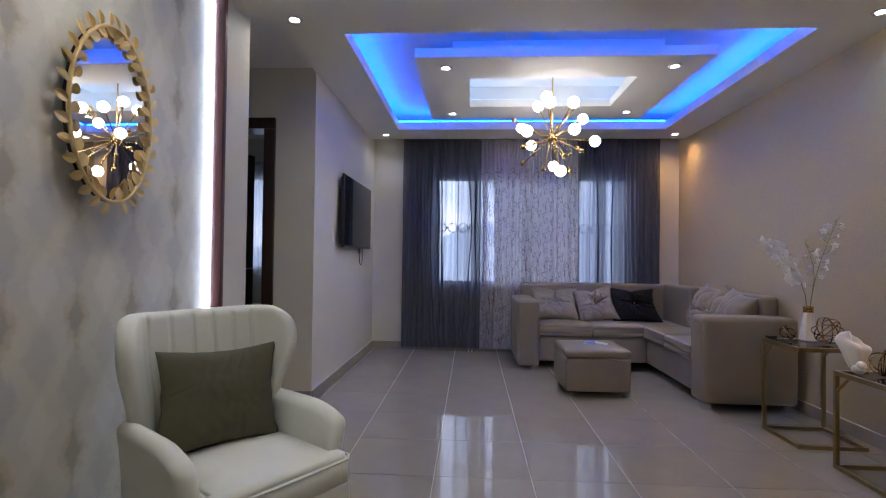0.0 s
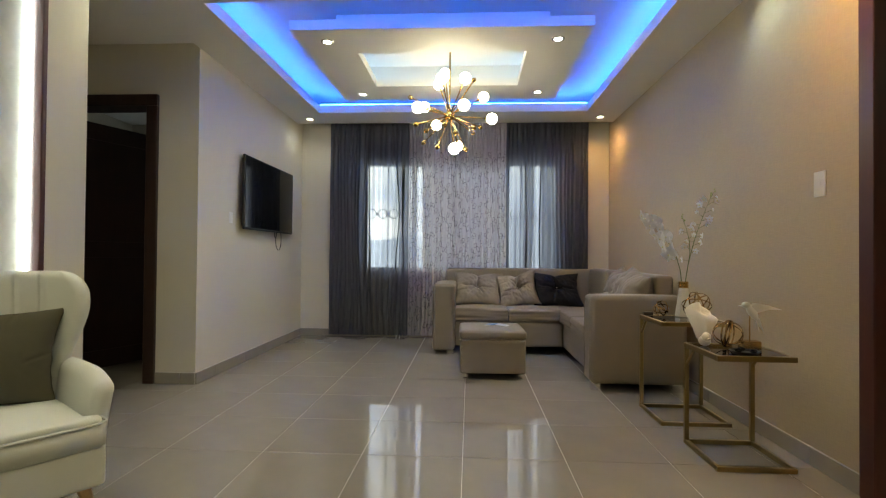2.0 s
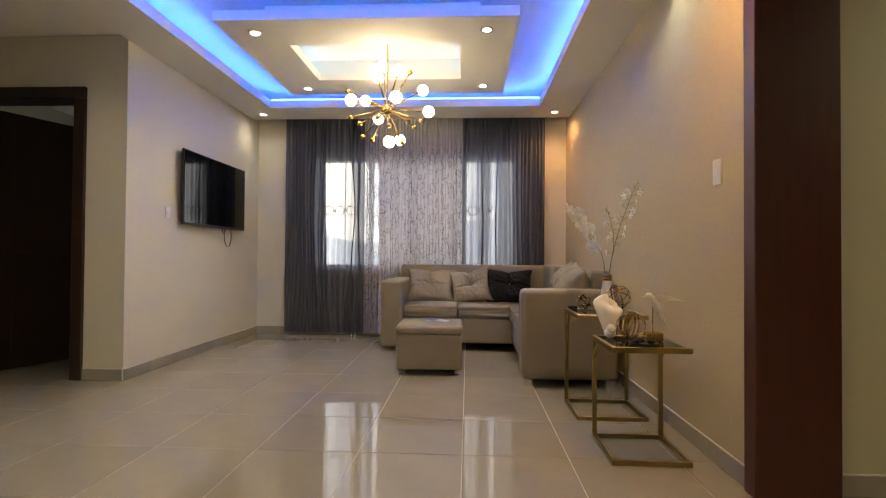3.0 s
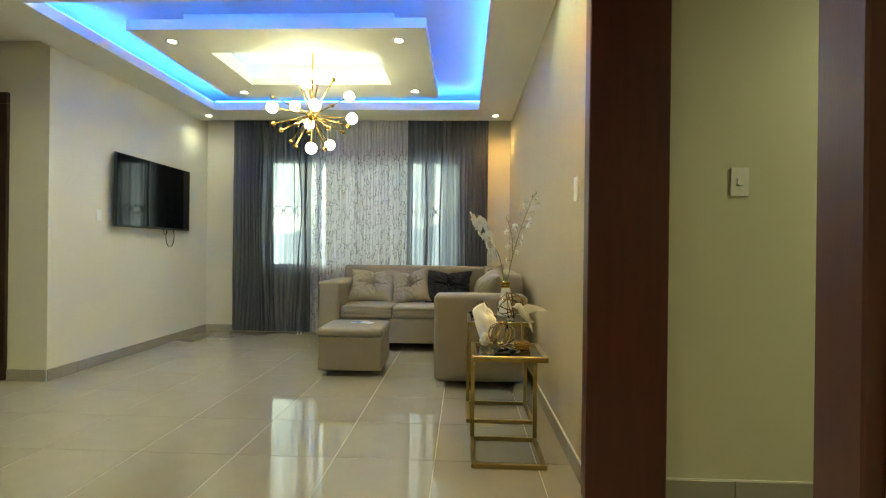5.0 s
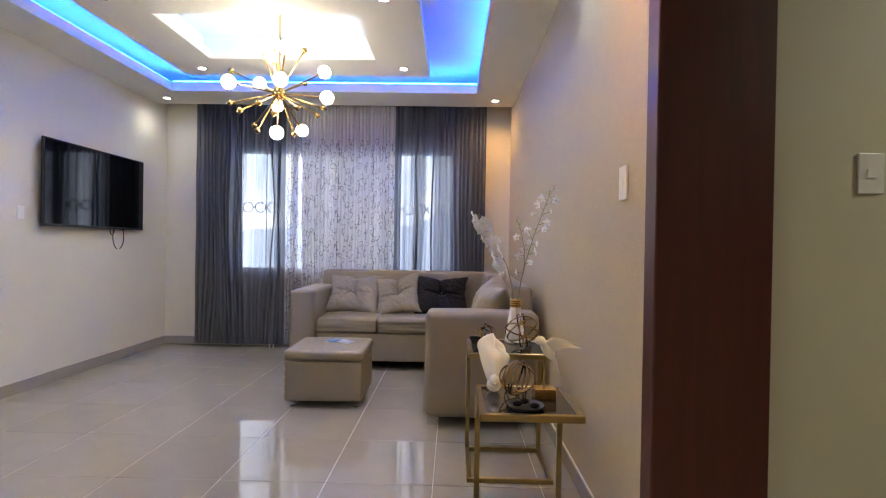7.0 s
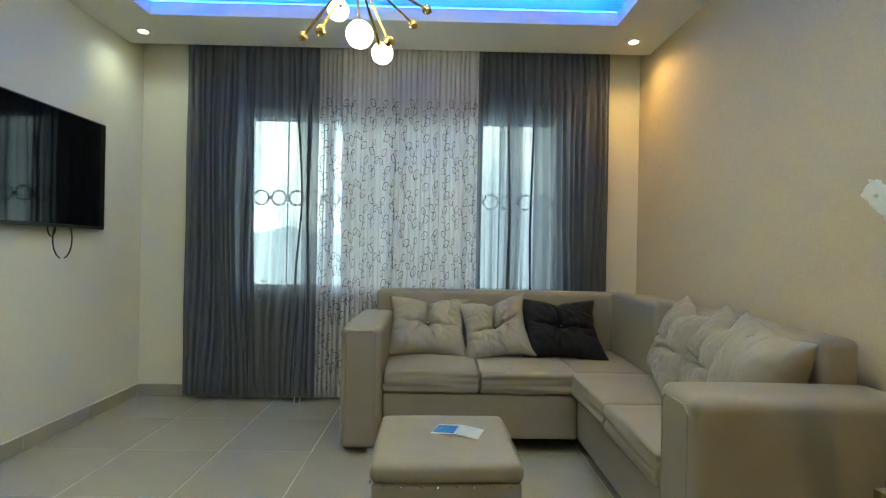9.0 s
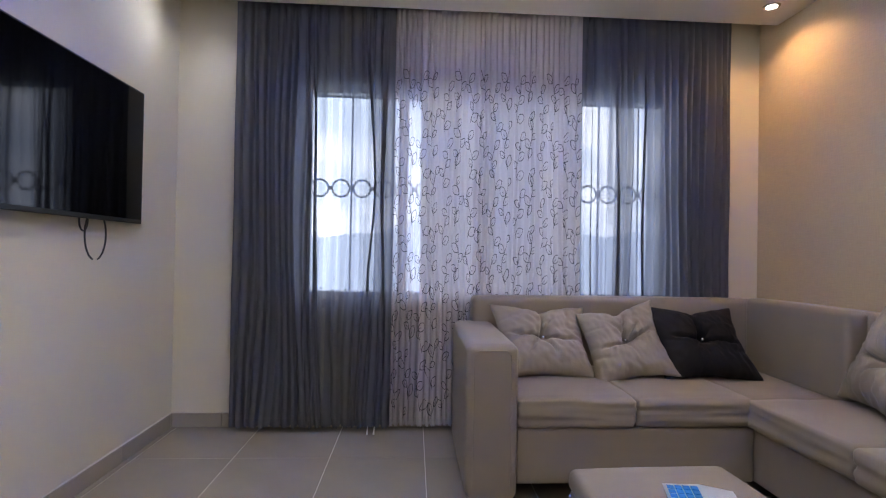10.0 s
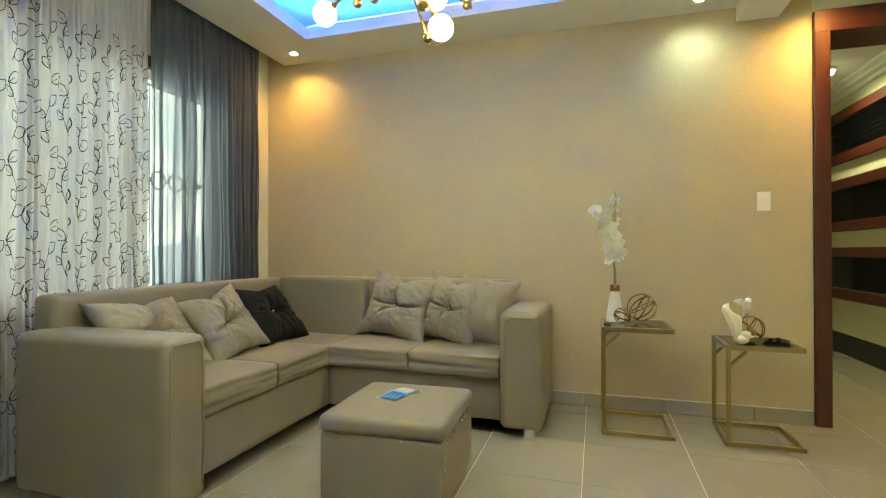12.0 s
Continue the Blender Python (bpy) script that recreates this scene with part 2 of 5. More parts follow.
MARBLE = mat("marbled_vase", (0.70, 0.69, 0.66), 0.25, var=0.16, nscale=9, bump=0.0)
GLOBE = glow("lit_globe", (1.0, 0.87, 0.68), 23.0)
SPOT_LENS = glow("lit_downlight", (1.0, 0.95, 0.88), 12.0)
LED_BLUE = glow("blue_led", (0.02, 0.13, 1.0), 46.0)
LED_PALE = glow("pale_blue_led", (0.25, 0.52, 1.0), 6.0)
LED_WHITE = glow("white_led", (0.85, 0.93, 1.0), 36.0)
LEAF = mat("tree_leaf", (0.09, 0.14, 0.045), 0.6, var=0.4, nscale=3, bump=0.1)
BARK = mat("bark", (0.10, 0.075, 0.05), 0.9, var=0.3, nscale=12, bump=0.5, bscale=30)
GRASS = mat("meadow", (0.26, 0.33, 0.16), 0.9, var=0.5, nscale=0.05, bump=0.3, bscale=2)
SKY_SHEET = glow("bright_clouded_sky", (0.60, 0.78, 1.0), 5.0)
n, l, p = nodes_of(SKY_SHEET)
tc, sp = n.new("ShaderNodeTexCoord"), n.new("ShaderNodeSeparateXYZ")
l.new(tc.outputs["Object"], sp.inputs["Vector"])
cloud = n.new("ShaderNodeTexNoise")
cloud.inputs["Scale"].default_value, cloud.inputs["Detail"].default_value = 0.05, 6
l.new(tc.outputs["Object"], cloud.inputs["Vector"])
mr = n.new("ShaderNodeMapRange")
mr.inputs["From Min"].default_value, mr.inputs["From Max"].default_value = 0.42, 0.62
mr.inputs["To Min"].default_value, mr.inputs["To Max"].default_value = 2.5, 4.4
l.new(cloud.outputs["Fac"], mr.inputs["Value"])
l.new(mr.outputs["Result"], p.inputs["Emission Strength"])
white = n.new("ShaderNodeMix")
white.data_type = "RGBA"
white.inputs["A"].default_value, white.inputs["B"].default_value = (0.60, 0.71, 1.0, 1), (0.95, 0.94, 1.0, 1)
cf = n.new("ShaderNodeMapRange")
cf.inputs["From Min"].default_value, cf.inputs["From Max"].default_value = 0.42, 0.62
l.new(cloud.outputs["Fac"], cf.inputs["Value"])
l.new(cf.outputs["Result"], white.inputs["Factor"])
l.new(white.outputs["Result"], p.inputs["Emission Color"])
# distance haze and daylight on the hills are put into this glowing colour
HAZE_GLOW = glow("glowing_haze_hills", (0.68, 0.77, 1.0), 2.75)
HAZE_GLOW.node_tree.nodes["Principled BSDF"].inputs["Base Color"].default_value = (0.12, 0.16, 0.2, 1)

# ---- building helpers ----


def finish(name, bm, material, smooth=False):
    me = bpy.data.meshes.new(name)
    if smooth:
        for f in bm.faces:
            f.smooth = True
    bm.to_mesh(me)
    bm.free()
    me.materials.append(material)
    return new(name, me)


def part(name, bm, material, parent, label="", smooth=False):
    ob = finish(name, bm, material, smooth)
    ob.parent = parent
    return tagged(ob, label) if label else ob


def thing(name, place, label, category, group="", turn=0.0):
    ob = new(name)
    ob.empty_display_size = 0.1
    ob.matrix_basis = pose(*place, 0, 0, turn)
    return tagged(ob, label, category, group)


def setting(ob, label, category="structure"):
    return tagged(ob, label, category, kind="structure")


def box(x0, x1, y0, y1, z0, z1, bevel=0.0, seg=2, bm=None):
    bm = bm or bmesh.new()
    m = Matrix.LocRotScale(((x0 + x1) / 2, (y0 + y1) / 2, (z0 + z1) / 2), None, (x1 - x0, y1 - y0, z1 - z0))
    made = bmesh.ops.create_cube(bm, size=1, matrix=m)
    if bevel:
        edges = {e for v in made["verts"] for e in v.link_edges}
        bmesh.ops.bevel(bm, geom=list(edges), offset=bevel, segments=seg, affect="EDGES", profile=0.5)
    return bm


def tube(points, r, sides=8, bm=None, closed=False, taper=None):
    """A round bar along points."""
    bm = bm or bmesh.new()
    pts = [Vector(p) for p in points]
    rings, n = [], len(pts)
    side = None
    for i, p in enumerate(pts):
        a = pts[(i - 1) % n] if closed or i else p
        b = pts[(i + 1) % n] if closed or i < n - 1 else p
        d = (b - a).normalized()
        if side is None:
            side = d.orthogonal().normalized()
        side = (side - d * side.dot(d)).normalized()
        up = d.cross(side)
        rr = r if taper is None else r + (taper - r) * i / (n - 1)
        rings.append([bm.verts.new(p + rr * (math.cos(2 * math.pi * k / sides) * side + math.sin(2 * math.pi * k / sides) * up)) for k in range(sides)])
    for i in range(n if closed else n - 1):
        a, b = rings[i], rings[(i + 1) % n]
        for k in range(sides):
            bm.faces.new((a[k], a[(k + 1) % sides], b[(k + 1) % sides], b[k]))
    if not closed:
        bm.faces.new(rings[0][::-1])
        bm.faces.new(rings[-1])
    return bm


def lathe(profile, sides=24, bm=None, at=(0, 0, 0)):
    bm = bm or bmesh.new()
    rings = [[bm.verts.new((at[0] + r * math.cos(2 * math.pi * k / sides), at[1] + r * math.sin(2 * math.pi * k / sides), at[2] + z)) for k in range(sides)] for r, z in profile]
    for a, b in zip(rings, rings[1:]):
        for k in range(sides):
            bm.faces.new((a[k], a[(k + 1) % sides], b[(k + 1) % sides], b[k]))
    bm.faces.new(rings[0][::-1])
    bm.faces.new(rings[-1])
    return bm


def ball(r, at=(0, 0, 0), seg=16, bm=None, scale=(1, 1, 1)):
    bm = bm or bmesh.new()
    bmesh.ops.create_uvsphere(bm, u_segments=seg, v_segments=max(6, seg * 2 // 3), radius=r, matrix=Matrix.LocRotScale(at, None, scale))
    return bm


def moved(bm, m):
    bmesh.ops.transform(bm, matrix=m, verts=bm.verts)
    return bm


def wall(name, boxes, material, label, category="wall"):
    bm = bmesh.new()
    for b in boxes:
        box(*b, bm=bm)
    return setting(finish(name, bm, material), label, category)


# ---- floor and walls ----
XL, XP, XW, XR = -0.80, -0.86, -0.93, 2.95   # TV wall, pier, wallpapered wall, linen wall
YB, YS, YP = 6.62, 6.46, 4.27                # back wall, edge of the lowered ceiling, end of the TV wall
ZC, ZU = 2.58, 2.80                          # lowered ceiling, slab in the cove
XJ = 3.245                                   # outer side of the right wall

floor = wall("floor", [(-3.2, 8.2, -2.3, 6.9, -0.2, -0.002)], GROUT, "beige glossy tiled floor with pale joints", "floor")

wall("wall_tv", [(-0.95, XL, YP, YB, 0, 2.9)], CREAM, "plain cream painted wall behind the television")
wall("wall_hall", [(-1.2, -0.95, YP + 0.002, 4.42, 0, 2.9), (-3.0, -2.0, YP + 0.002, 4.42, 0, 2.9), (-2.0, -1.2, YP + 0.002, 4.42, 2.14, 2.9)], CREAM, "cream painted hall wall with a doorway")
wall("wall_pier", [(-1.08, XP, 2.972, 3.235, 0, 2.9), (-3.0, -1.08, 3.09, 3.235, 0, 2.9)], CREAM, "cream painted wall end beside the hall")
wall("wall_paper", [(-1.08, XW, -2.2, 2.97, 0, 2.9)], DAMASK, "pale wallpaper wall with faded grey and gold lozenges")
wall("wall_hall_end", [(-3.15, -3.0, 3.0, 6.9, 0, 2.9)], CREAM, "plain cream wall closing the hall")
wall("wall_back", [(-3.0, -2.8, YB, 6.77, 0, 2.9), (-2.15, -0.03, YB, 6.77, 0, 2.9), (2.37, 3.4, YB, 6.77, 0, 2.9), (-0.03, 2.37, YB, 6.77, 0, 0.80), (-0.03, 2.37, YB, 6.77, 2.16, 2.9),
                   (-2.8, -2.15, YB, 6.77, 0, 0.95), (-2.8, -2.15, YB, 6.77, 2.15, 2.9)], CREAM, "cream painted window wall")
wall("wall_linen", [(XR, XJ, 2.765, YB, 0, 2.9)], LINEN, "tan linen-textured wallpaper wall behind the sofa")
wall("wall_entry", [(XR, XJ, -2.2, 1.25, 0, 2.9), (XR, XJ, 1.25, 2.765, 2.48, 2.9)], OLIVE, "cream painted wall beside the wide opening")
wall("wall_dining", [(-1.08, XJ, -2.35, -2.2, 0, 2.9)], CREAM, "plain cream wall closing the dining end")
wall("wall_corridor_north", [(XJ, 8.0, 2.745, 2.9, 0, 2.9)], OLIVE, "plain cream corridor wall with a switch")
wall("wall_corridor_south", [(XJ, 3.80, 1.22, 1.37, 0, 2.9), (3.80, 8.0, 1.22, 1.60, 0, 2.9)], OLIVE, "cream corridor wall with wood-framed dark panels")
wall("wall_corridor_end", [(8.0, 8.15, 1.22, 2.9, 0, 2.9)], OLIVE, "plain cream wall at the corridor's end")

# ---- ceilings ----
CX0, CX1, CY0, CY1 = -0.405, 2.55, 3.605, 6.005   # cove opening
PX0, PX1, PY0, PY1 = 0.01, 2.125, 3.97, 5.535     # hanging panel
HX0, HX1, HY0, HY1 = 0.405, 1.712, 4.385, 5.14    # its recess


def ring_boxes(x0, x1, y0, y1, a0, a1, b0, b1, z0, z1):
    return [(x0, a0, y0, y1, z0, z1), (a1, x1, y0, y1, z0, z1), (a0, a1, y0, b0, z0, z1), (a0, a1, b1, y1, z0, z1)]


wall("ceiling_slab", [(-3.2, 8.2, -2.3, 6.9, ZU, 3.0)], WHITE_PAINT, "white painted ceiling slab above the cove", "ceiling")
wall("ceiling_soffit", ring_boxes(XL, XR, 3.171, YS, CX0, CX1, CY0, CY1, ZC, ZC + 0.085), WHITE_PAINT, "white lowered plaster ceiling with a lit cove", "ceiling")
wall("curtain_pocket_board", [(XL, XR, YS - 0.012, YS - 0.002, ZC + 0.086, ZC + 0.22)], WHITE_PAINT, "white board closing the curtain pocket above the ceiling", "ceiling")
wall("ceiling_panel", ring_boxes(PX0, PX1, PY0, PY1, HX0, HX1, HY0, HY1, ZC - 0.01, ZC + 0.06) + ring_boxes(PX0 + 0.26, PX1 - 0.26, PY0 + 0.26, PY1 - 0.26, HX0 - 0.12, HX1 + 0.12, HY0 - 0.12, HY1 + 0.12, ZC + 0.06, ZU),
     WHITE_PAINT, "white hanging plaster panel with a square recess", "ceiling")
wall("ceiling_beam", [(XP, XR, 2.94, 3.17, 2.487, ZU)], WHITE_PAINT, "white painted ceiling beam between living and dining area", "ceiling")
wall("ceiling_dining", [(XW, XR, -2.2, 2.94, ZC, ZC + 0.1)], WHITE_PAINT, "plain white ceiling of the dining area", "ceiling")
wall("ceiling_hall", [(-3.0, XL, 3.236, YP, 2.62, 2.7), (-3.0, -0.95, 4.42, YB, 2.62, 2.7), (XJ, 8.0, 1.37, 2.745, 2.72, 2.78)], WHITE_PAINT, "plain white ceiling of hall, bedroom and corridor", "ceiling")
bm = bmesh.new()
for x0, y0, y1 in ((3.81, 1.602, 1.63), (XJ + 0.002, 2.715, 2.743)):
    box(x0, 7.99, y0, y1, 2.60, 2.645, 0.008, bm=bm)
for x0, y0, y1 in ((3.81, 1.602, 1.67), (XJ + 0.002, 2.675, 2.743)):
    box(x0, 7.99, y0, y1, 2.647, 2.685, 0.012, bm=bm)
for x0, y0, y1 in ((3.81, 1.602, 1.72), (XJ + 0.002, 2.625, 2.743)):
    box(x0, 7.99, y0, y1, 2.687, 2.717, 0.008, bm=bm)
setting(finish("trim", bm, WHITE_PAINT), "white plaster crown moulding in the corridor", "moulding")


def led(name, x0, x1, y0, y1, z0, z1, material, label):
    s = thing(name, ((x0 + x1) / 2, (y0 + y1) / 2, z0), label, "LED strip", "cove lights")
    part("diode_band", moved(box(x0, x1, y0, y1, z0, z1), Matrix.Translation((-(x0 + x1) / 2, -(y0 + y1) / 2, -z0))), material, s)
    return s


zl0, zl1 = ZC + 0.087, ZC + 0.107
for b in ((CX0 - 0.05, CX0 - 0.035, CY0, CY1), (CX1 + 0.035, CX1 + 0.05, CY0, CY1), (CX0, CX1, CY0 - 0.05, CY0 - 0.035), (CX0, CX1, CY1 + 0.035, CY1 + 0.05)):
    led("led_strip", *b, zl0, zl1, LED_BLUE, "glowing blue LED strip hidden behind the cove's lip")
hx0, hx1, hy0, hy1 = HX0 - 0.12, HX1 + 0.12, HY0 - 0.12, HY1 + 0.12
for b in ((hx0 + 0.002, hx0 + 0.012, hy0, hy1), (hx1 - 0.012, hx1 - 0.002, hy0, hy1), (hx0, hx1, hy0 + 0.002, hy0 + 0.012), (hx0, hx1, hy1 - 0.012, hy1 - 0.002)):
    led("led_strip", *b, ZC + 0.075, ZC + 0.095, LED_PALE, "pale LED strip hidden in the recess of the ceiling")

# ---- door frames, trims ----


def casing(name, boxes, label, material=MAHOGANY, category="door frame"):
    d = setting(thing(name, (0, 0, 0), label, category), label, category)
    for b in boxes:
        part("frame_board", box(*b, 0.004, 1), material, d)
    return d


casing("door_1", [(2.922, XJ + 0.01, 2.68, 2.762, 0, 2.48), (2.922, XJ + 0.01, 1.252, 1.345, 0, 2.48), (2.920, XJ + 0.012, 1.250, 2.764, 2.352, 2.486)], "wide dark mahogany frame of an open passage")
# darker wood than the passage frame: the hall's shade is put into the colour
hall_door = casing("door_2", [(-1.205, -1.118, 4.245, 4.44, 0, 2.135), (-2.08, -1.995, 4.245, 4.44, 0, 2.135), (-2.08, -1.118, 4.243, 4.442, 2.135, 2.222)], "mahogany frame of the hall door, darkened in colour for the hall shade", DARK_WOOD)
leaf = thing("door_leaf", (-1.985, 4.43, 0.01), "dark stained wooden door standing open into the bedroom", "door", turn=68)
part("panel_board", box(0, 0.78, -0.02, 0.02, 0, 2.09, 0.004, 1), DARK_WOOD, leaf)
for z0, z1 in ((0.15, 0.95), (1.08, 1.95)):
    part("raised_panel", box(0.1, 0.68, -0.026, 0.026, z0, z1, 0.006, 1), DARK_WOOD, leaf)
h = part("handle", moved(tube([(0.72, -0.02, 1.0), (0.72, -0.07, 1.0), (0.62, -0.07, 1.0)], 0.009), Matrix.Identity(4)), CHROME, leaf, "chrome lever handle")

tr = setting(finish("trim_batten", box(XW + 0.002, -0.855, 2.94, 2.970, 0, ZC - 0.002, 0.004, 1), MAHOGANY), "dark mahogany batten at the edge of the wallpaper", "trim")
s = thing("led_strip", (XW + 0.012, 2.93, 0.05), "bright white vertical LED strip beside the mahogany batten", "LED strip")
part("diode_band", box(-0.008, 0.007, 0.0, 0.008, 0, 2.50), LED_WHITE, s)

# skirting tiles
skirt = setting(thing("baseboard", (0, 0, 0), "grey-beige tile skirting along the walls", "baseboard"), "grey-beige tile skirting along the walls", "baseboard")


def skirting(x0, y0, x1, y1, nx, ny, first=0.3):
    n = Vector((nx, ny, 0)) * 0.012
    L = math.hypot(x1 - x0, y1 - y0)
    d = ((x1 - x0) / L, (y1 - y0) / L)
    a = 0.0
    b = min(first, L)
    while a < L - 0.005:
        p, q = (x0 + d[0] * a, y0 + d[1] * a), (x0 + d[0] * (b - 0.003), y0 + d[1] * (b - 0.003))
        xs, ys = sorted((p[0], q[0], p[0] + n.x, q[0] + n.x)), sorted((p[1], q[1], p[1] + n.y, q[1] + n.y))
        part("skirting_tile", box(xs[0], xs[-1], ys[0], ys[-1], 0.001, 0.085, 0.002, 1), SKIRT, skirt)
        a, b = b, min(b + 0.505, L)
    xs, ys = sorted((x0, x1, x0 + n.x * 0.6, x1 + n.x * 0.6)), sorted((y0, y1, y0 + n.y * 0.6, y1 + n.y * 0.6))
    part("grout_bead", box(xs[0], xs[-1], ys[0], ys[-1], 0.0852, 0.089), GROUT, skirt, "pale grout bead")


skirting(XL, YP, XL, YB, 1, 0)
skirting(-1.115, YP, XL, YP, 0, -1, 0.2)
skirting(XL + 0.012, YB, XR, YB, 0, -1)
skirting(XR, 2.77, XR, YB - 0.012, -1, 0, 0.32)
skirting(XW, -1.0, XW, 2.93, 1, 0)
skirting(XP, 2.975, XP, 3.235, 1, 0)
skirting(XR, -1.0, XR, 1.24, -1, 0)
skirting(XJ + 0.02, 2.745, 7.9, 2.745, 0, -1)

# corridor panels: three wood-framed strips of black glass with bright beads
for z0, z1, bead in ((1.94, 2.47, 0.418), (1.25, 1.775, 0.418), (0.56, 1.085, 0.104)):
    g = thing("wall_panel", (5.4, 1.60, z0), "long black glass strip in a mahogany frame on the corridor wall", "wall panel", "corridor panels")
    hgt = z1 - z0
    part("glass_strip", box(-1.5, 1.5, 0.001, 0.015, 0.095, hgt - 0.095), SCREEN, g)
    part("frame_rail", box(-1.55, 1.55, 0.001, 0.045, 0, 0.098, 0.004, 1), MAHOGANY, g)
    part("frame_rail", box(-1.55, 1.55, 0.001, 0.045, hgt - 0.098, hgt, 0.004, 1), MAHOGANY, g)
    part("bead", box(-1.5, 1.5, 0.016, 0.026, bead, bead + 0.009), CHROME, g, "thin bright metal bead")
    for x in (-1.55, 1.50):
        part("frame_stile", box(x, x + 0.05, 0.002, 0.04, 0.098, hgt - 0.098, 0.004, 1), MAHOGANY, g)
g = thing("corridor_plinth", (5.4, 1.60, 0.0), "black skirting band along the corridor wall", "baseboard")
part("band", box(-1.6, 2.5, 0.001, 0.02, 0.001, 0.21, 0.004, 1), BLACK, g)
lampc = thing("ceiling_lamp", (4.80, 1.99, 2.72), "small white round ceiling lamp in the corridor", "ceiling lamp")
part("base", lathe([(0.07, -0.03), (0.07, -0.001)], 20), SWITCH, lampc)
part("diffuser", lathe([(0.02, -0.075), (0.05, -0.06), (0.06, -0.03)], 20), SPOT_LENS, lampc)
spot_lamp("corridor_light", (4.80, 1.99, 2.63), 74.0, (1.0, 0.93, 0.72), 170, 1.0, 0.06)

# ---- window, grille, sill ----


def window(name, x0, x1, z0, z1, mullions, label):
    w = setting(thing(name, (0, 0, 0), label, "window"), label, "window")
    y0, y1 = 6.66, 6.71
    for b in ((x0, x0 + 0.045, y0, y1, z0, z1), (x1 - 0.045, x1, y0, y1, z0, z1), (x0 + 0.045, x1 - 0.045, y0, y1, z0, z0 + 0.045), (x0 + 0.045, x1 - 0.045, y0, y1, z1 - 0.045, z1)):
        part("window_frame", box(*b, 0.004, 1), ALU, w)
    for x in mullions:
        part("mullion", box(x - 0.03, x + 0.03, y0 - 0.004, y1 + 0.004, z0 + 0.045, z1 - 0.045, 0.004, 1), ALU, w)
    return w


win = window("window_1", -0.03, 2.37, 0.80, 2.16, (0.60, 1.17, 1.735), "wide white-framed window with an iron grille behind curtains")
part("window_sill", box(-0.08, 2.42, 6.585, 6.66, 0.745, 0.798, 0.006, 1), MAHOGANY, win, "dark mahogany window sill")
for b in ((-0.05, 2.40, 6.585, 6.619, 2.162, 2.235),):
    part("window_casing", box(*b, 0.004, 1), MAHOGANY, win, "dark mahogany casing")
window("window_2", -2.8, -2.15, 0.95, 2.15, (-2.47,), "white-framed bedroom window seen through the open door")

grille = thing("window_grille", (1.17, 6.74, 0.8), "grey iron window grille with a row of rings", "window grille")
RZ, RS = 1.515 - 0.8, 0.1375
x = 0.192 - 1.17 - 2 * RS
while x < 1.2:
    bm = tube([(0.056 * math.cos(a), 0, 0.056 * math.sin(a)) for a in [k * math.pi / 12 for k in range(24)]], 0.006, 6, closed=True)
    o = part("ring", bm, IRON, grille)
    o.location = (x, 0, RZ)
    part("collar", box(x + RS / 2 - 0.013, x + RS / 2 + 0.013, -0.009, 0.009, RZ - 0.012, RZ + 0.012), IRON, grille)
    x += RS
x = 0.192 - 1.17 - 2 * RS + RS / 2
i = 0
while x < 1.2:
    if i % 2 == 0:
        part("bar", tube([(x, 0, 0.0), (x, 0, 1.36)], 0.006, 6), IRON, grille)
    x += RS
    i += 1
part("rail", box(-1.2, 1.2, -0.006, 0.006, 0.03, 0.045), IRON, grille)
part("rail", box(-1.2, 1.2, -0.006, 0.006, 1.31, 1.325), IRON, grille)

# ---- curtains ----


class Cloth:
    """A hanging pleated cloth: place(s, z) for s from 0 to 1 along its width."""

    def __init__(self, x0, x1, y, pleats, amp, seed, dense=None, wander=0.015):
        self.x0, self.x1, self.y, self.pleats, self.amp, self.dense, self.wander = x0, x1, y, pleats, amp, dense, wander
        r = random.Random(seed)
        self.ph = [r.uniform(0, 6.28) for _ in range(6)]

    def phase(self, s):
        ph = self.pleats * 2 * math.pi * s
        return ph + 0.9 * math.sin(5.1 * s * 2 * math.pi + self.ph[0]) + 0.6 * math.sin(11.3 * s * 2 * math.pi + self.ph[1])

    def place(self, s, z):
        h = min(1.0, max(0.0, (2.6 - z) / 2.55))
        q = self.dense(s) if self.dense else s
        p = self.phase(s) + self.wander * 14 * h * math.sin(3.3 * s * 6.28 + self.ph[2])
        am = self.amp * (0.45 + 0.55 * h ** 0.5) * (0.7 + 0.3 * math.sin(7 * s * 6.28 + self.ph[3]))
        x = self.x0 + (self.x1 - self.x0) * q + 0.12 * am * math.sin(2 * p) * (0.4 + 0.6 * h) + self.wander * math.sin(2.1 * z + 9 * s + self.ph[4]) * h * min(1, 6 * s, 6 * (1 - s))
        y = self.y + am * (1 - 2 * abs(math.sin(p / 2)) ** 0.75) + 0.004 * math.sin(6 * z + 20 * s)
        return Vector((x, y, z))

    def mesh(self, z0, z1, per=14, nz=26, layers=()):
        nu = int(self.pleats * per)
        bm = bmesh.new()
        grid = [[bm.verts.new(self.place(i / nu, z0 + (z1 - z0) * j / nz - (0.006 * math.sin(i * 1.7) if j == 0 else 0))) for i in range(nu + 1)] for j in range(nz + 1)]
        for a, b in zip(grid, grid[1:]):
            for k in range(nu):
                f = bm.faces.new((a[k], a[k + 1], b[k + 1], b[k]))
                if any(s0 <= (k + 0.5) / nu <= s1 for s0, s1 in layers):
                    f.material_index = 1
        return bm


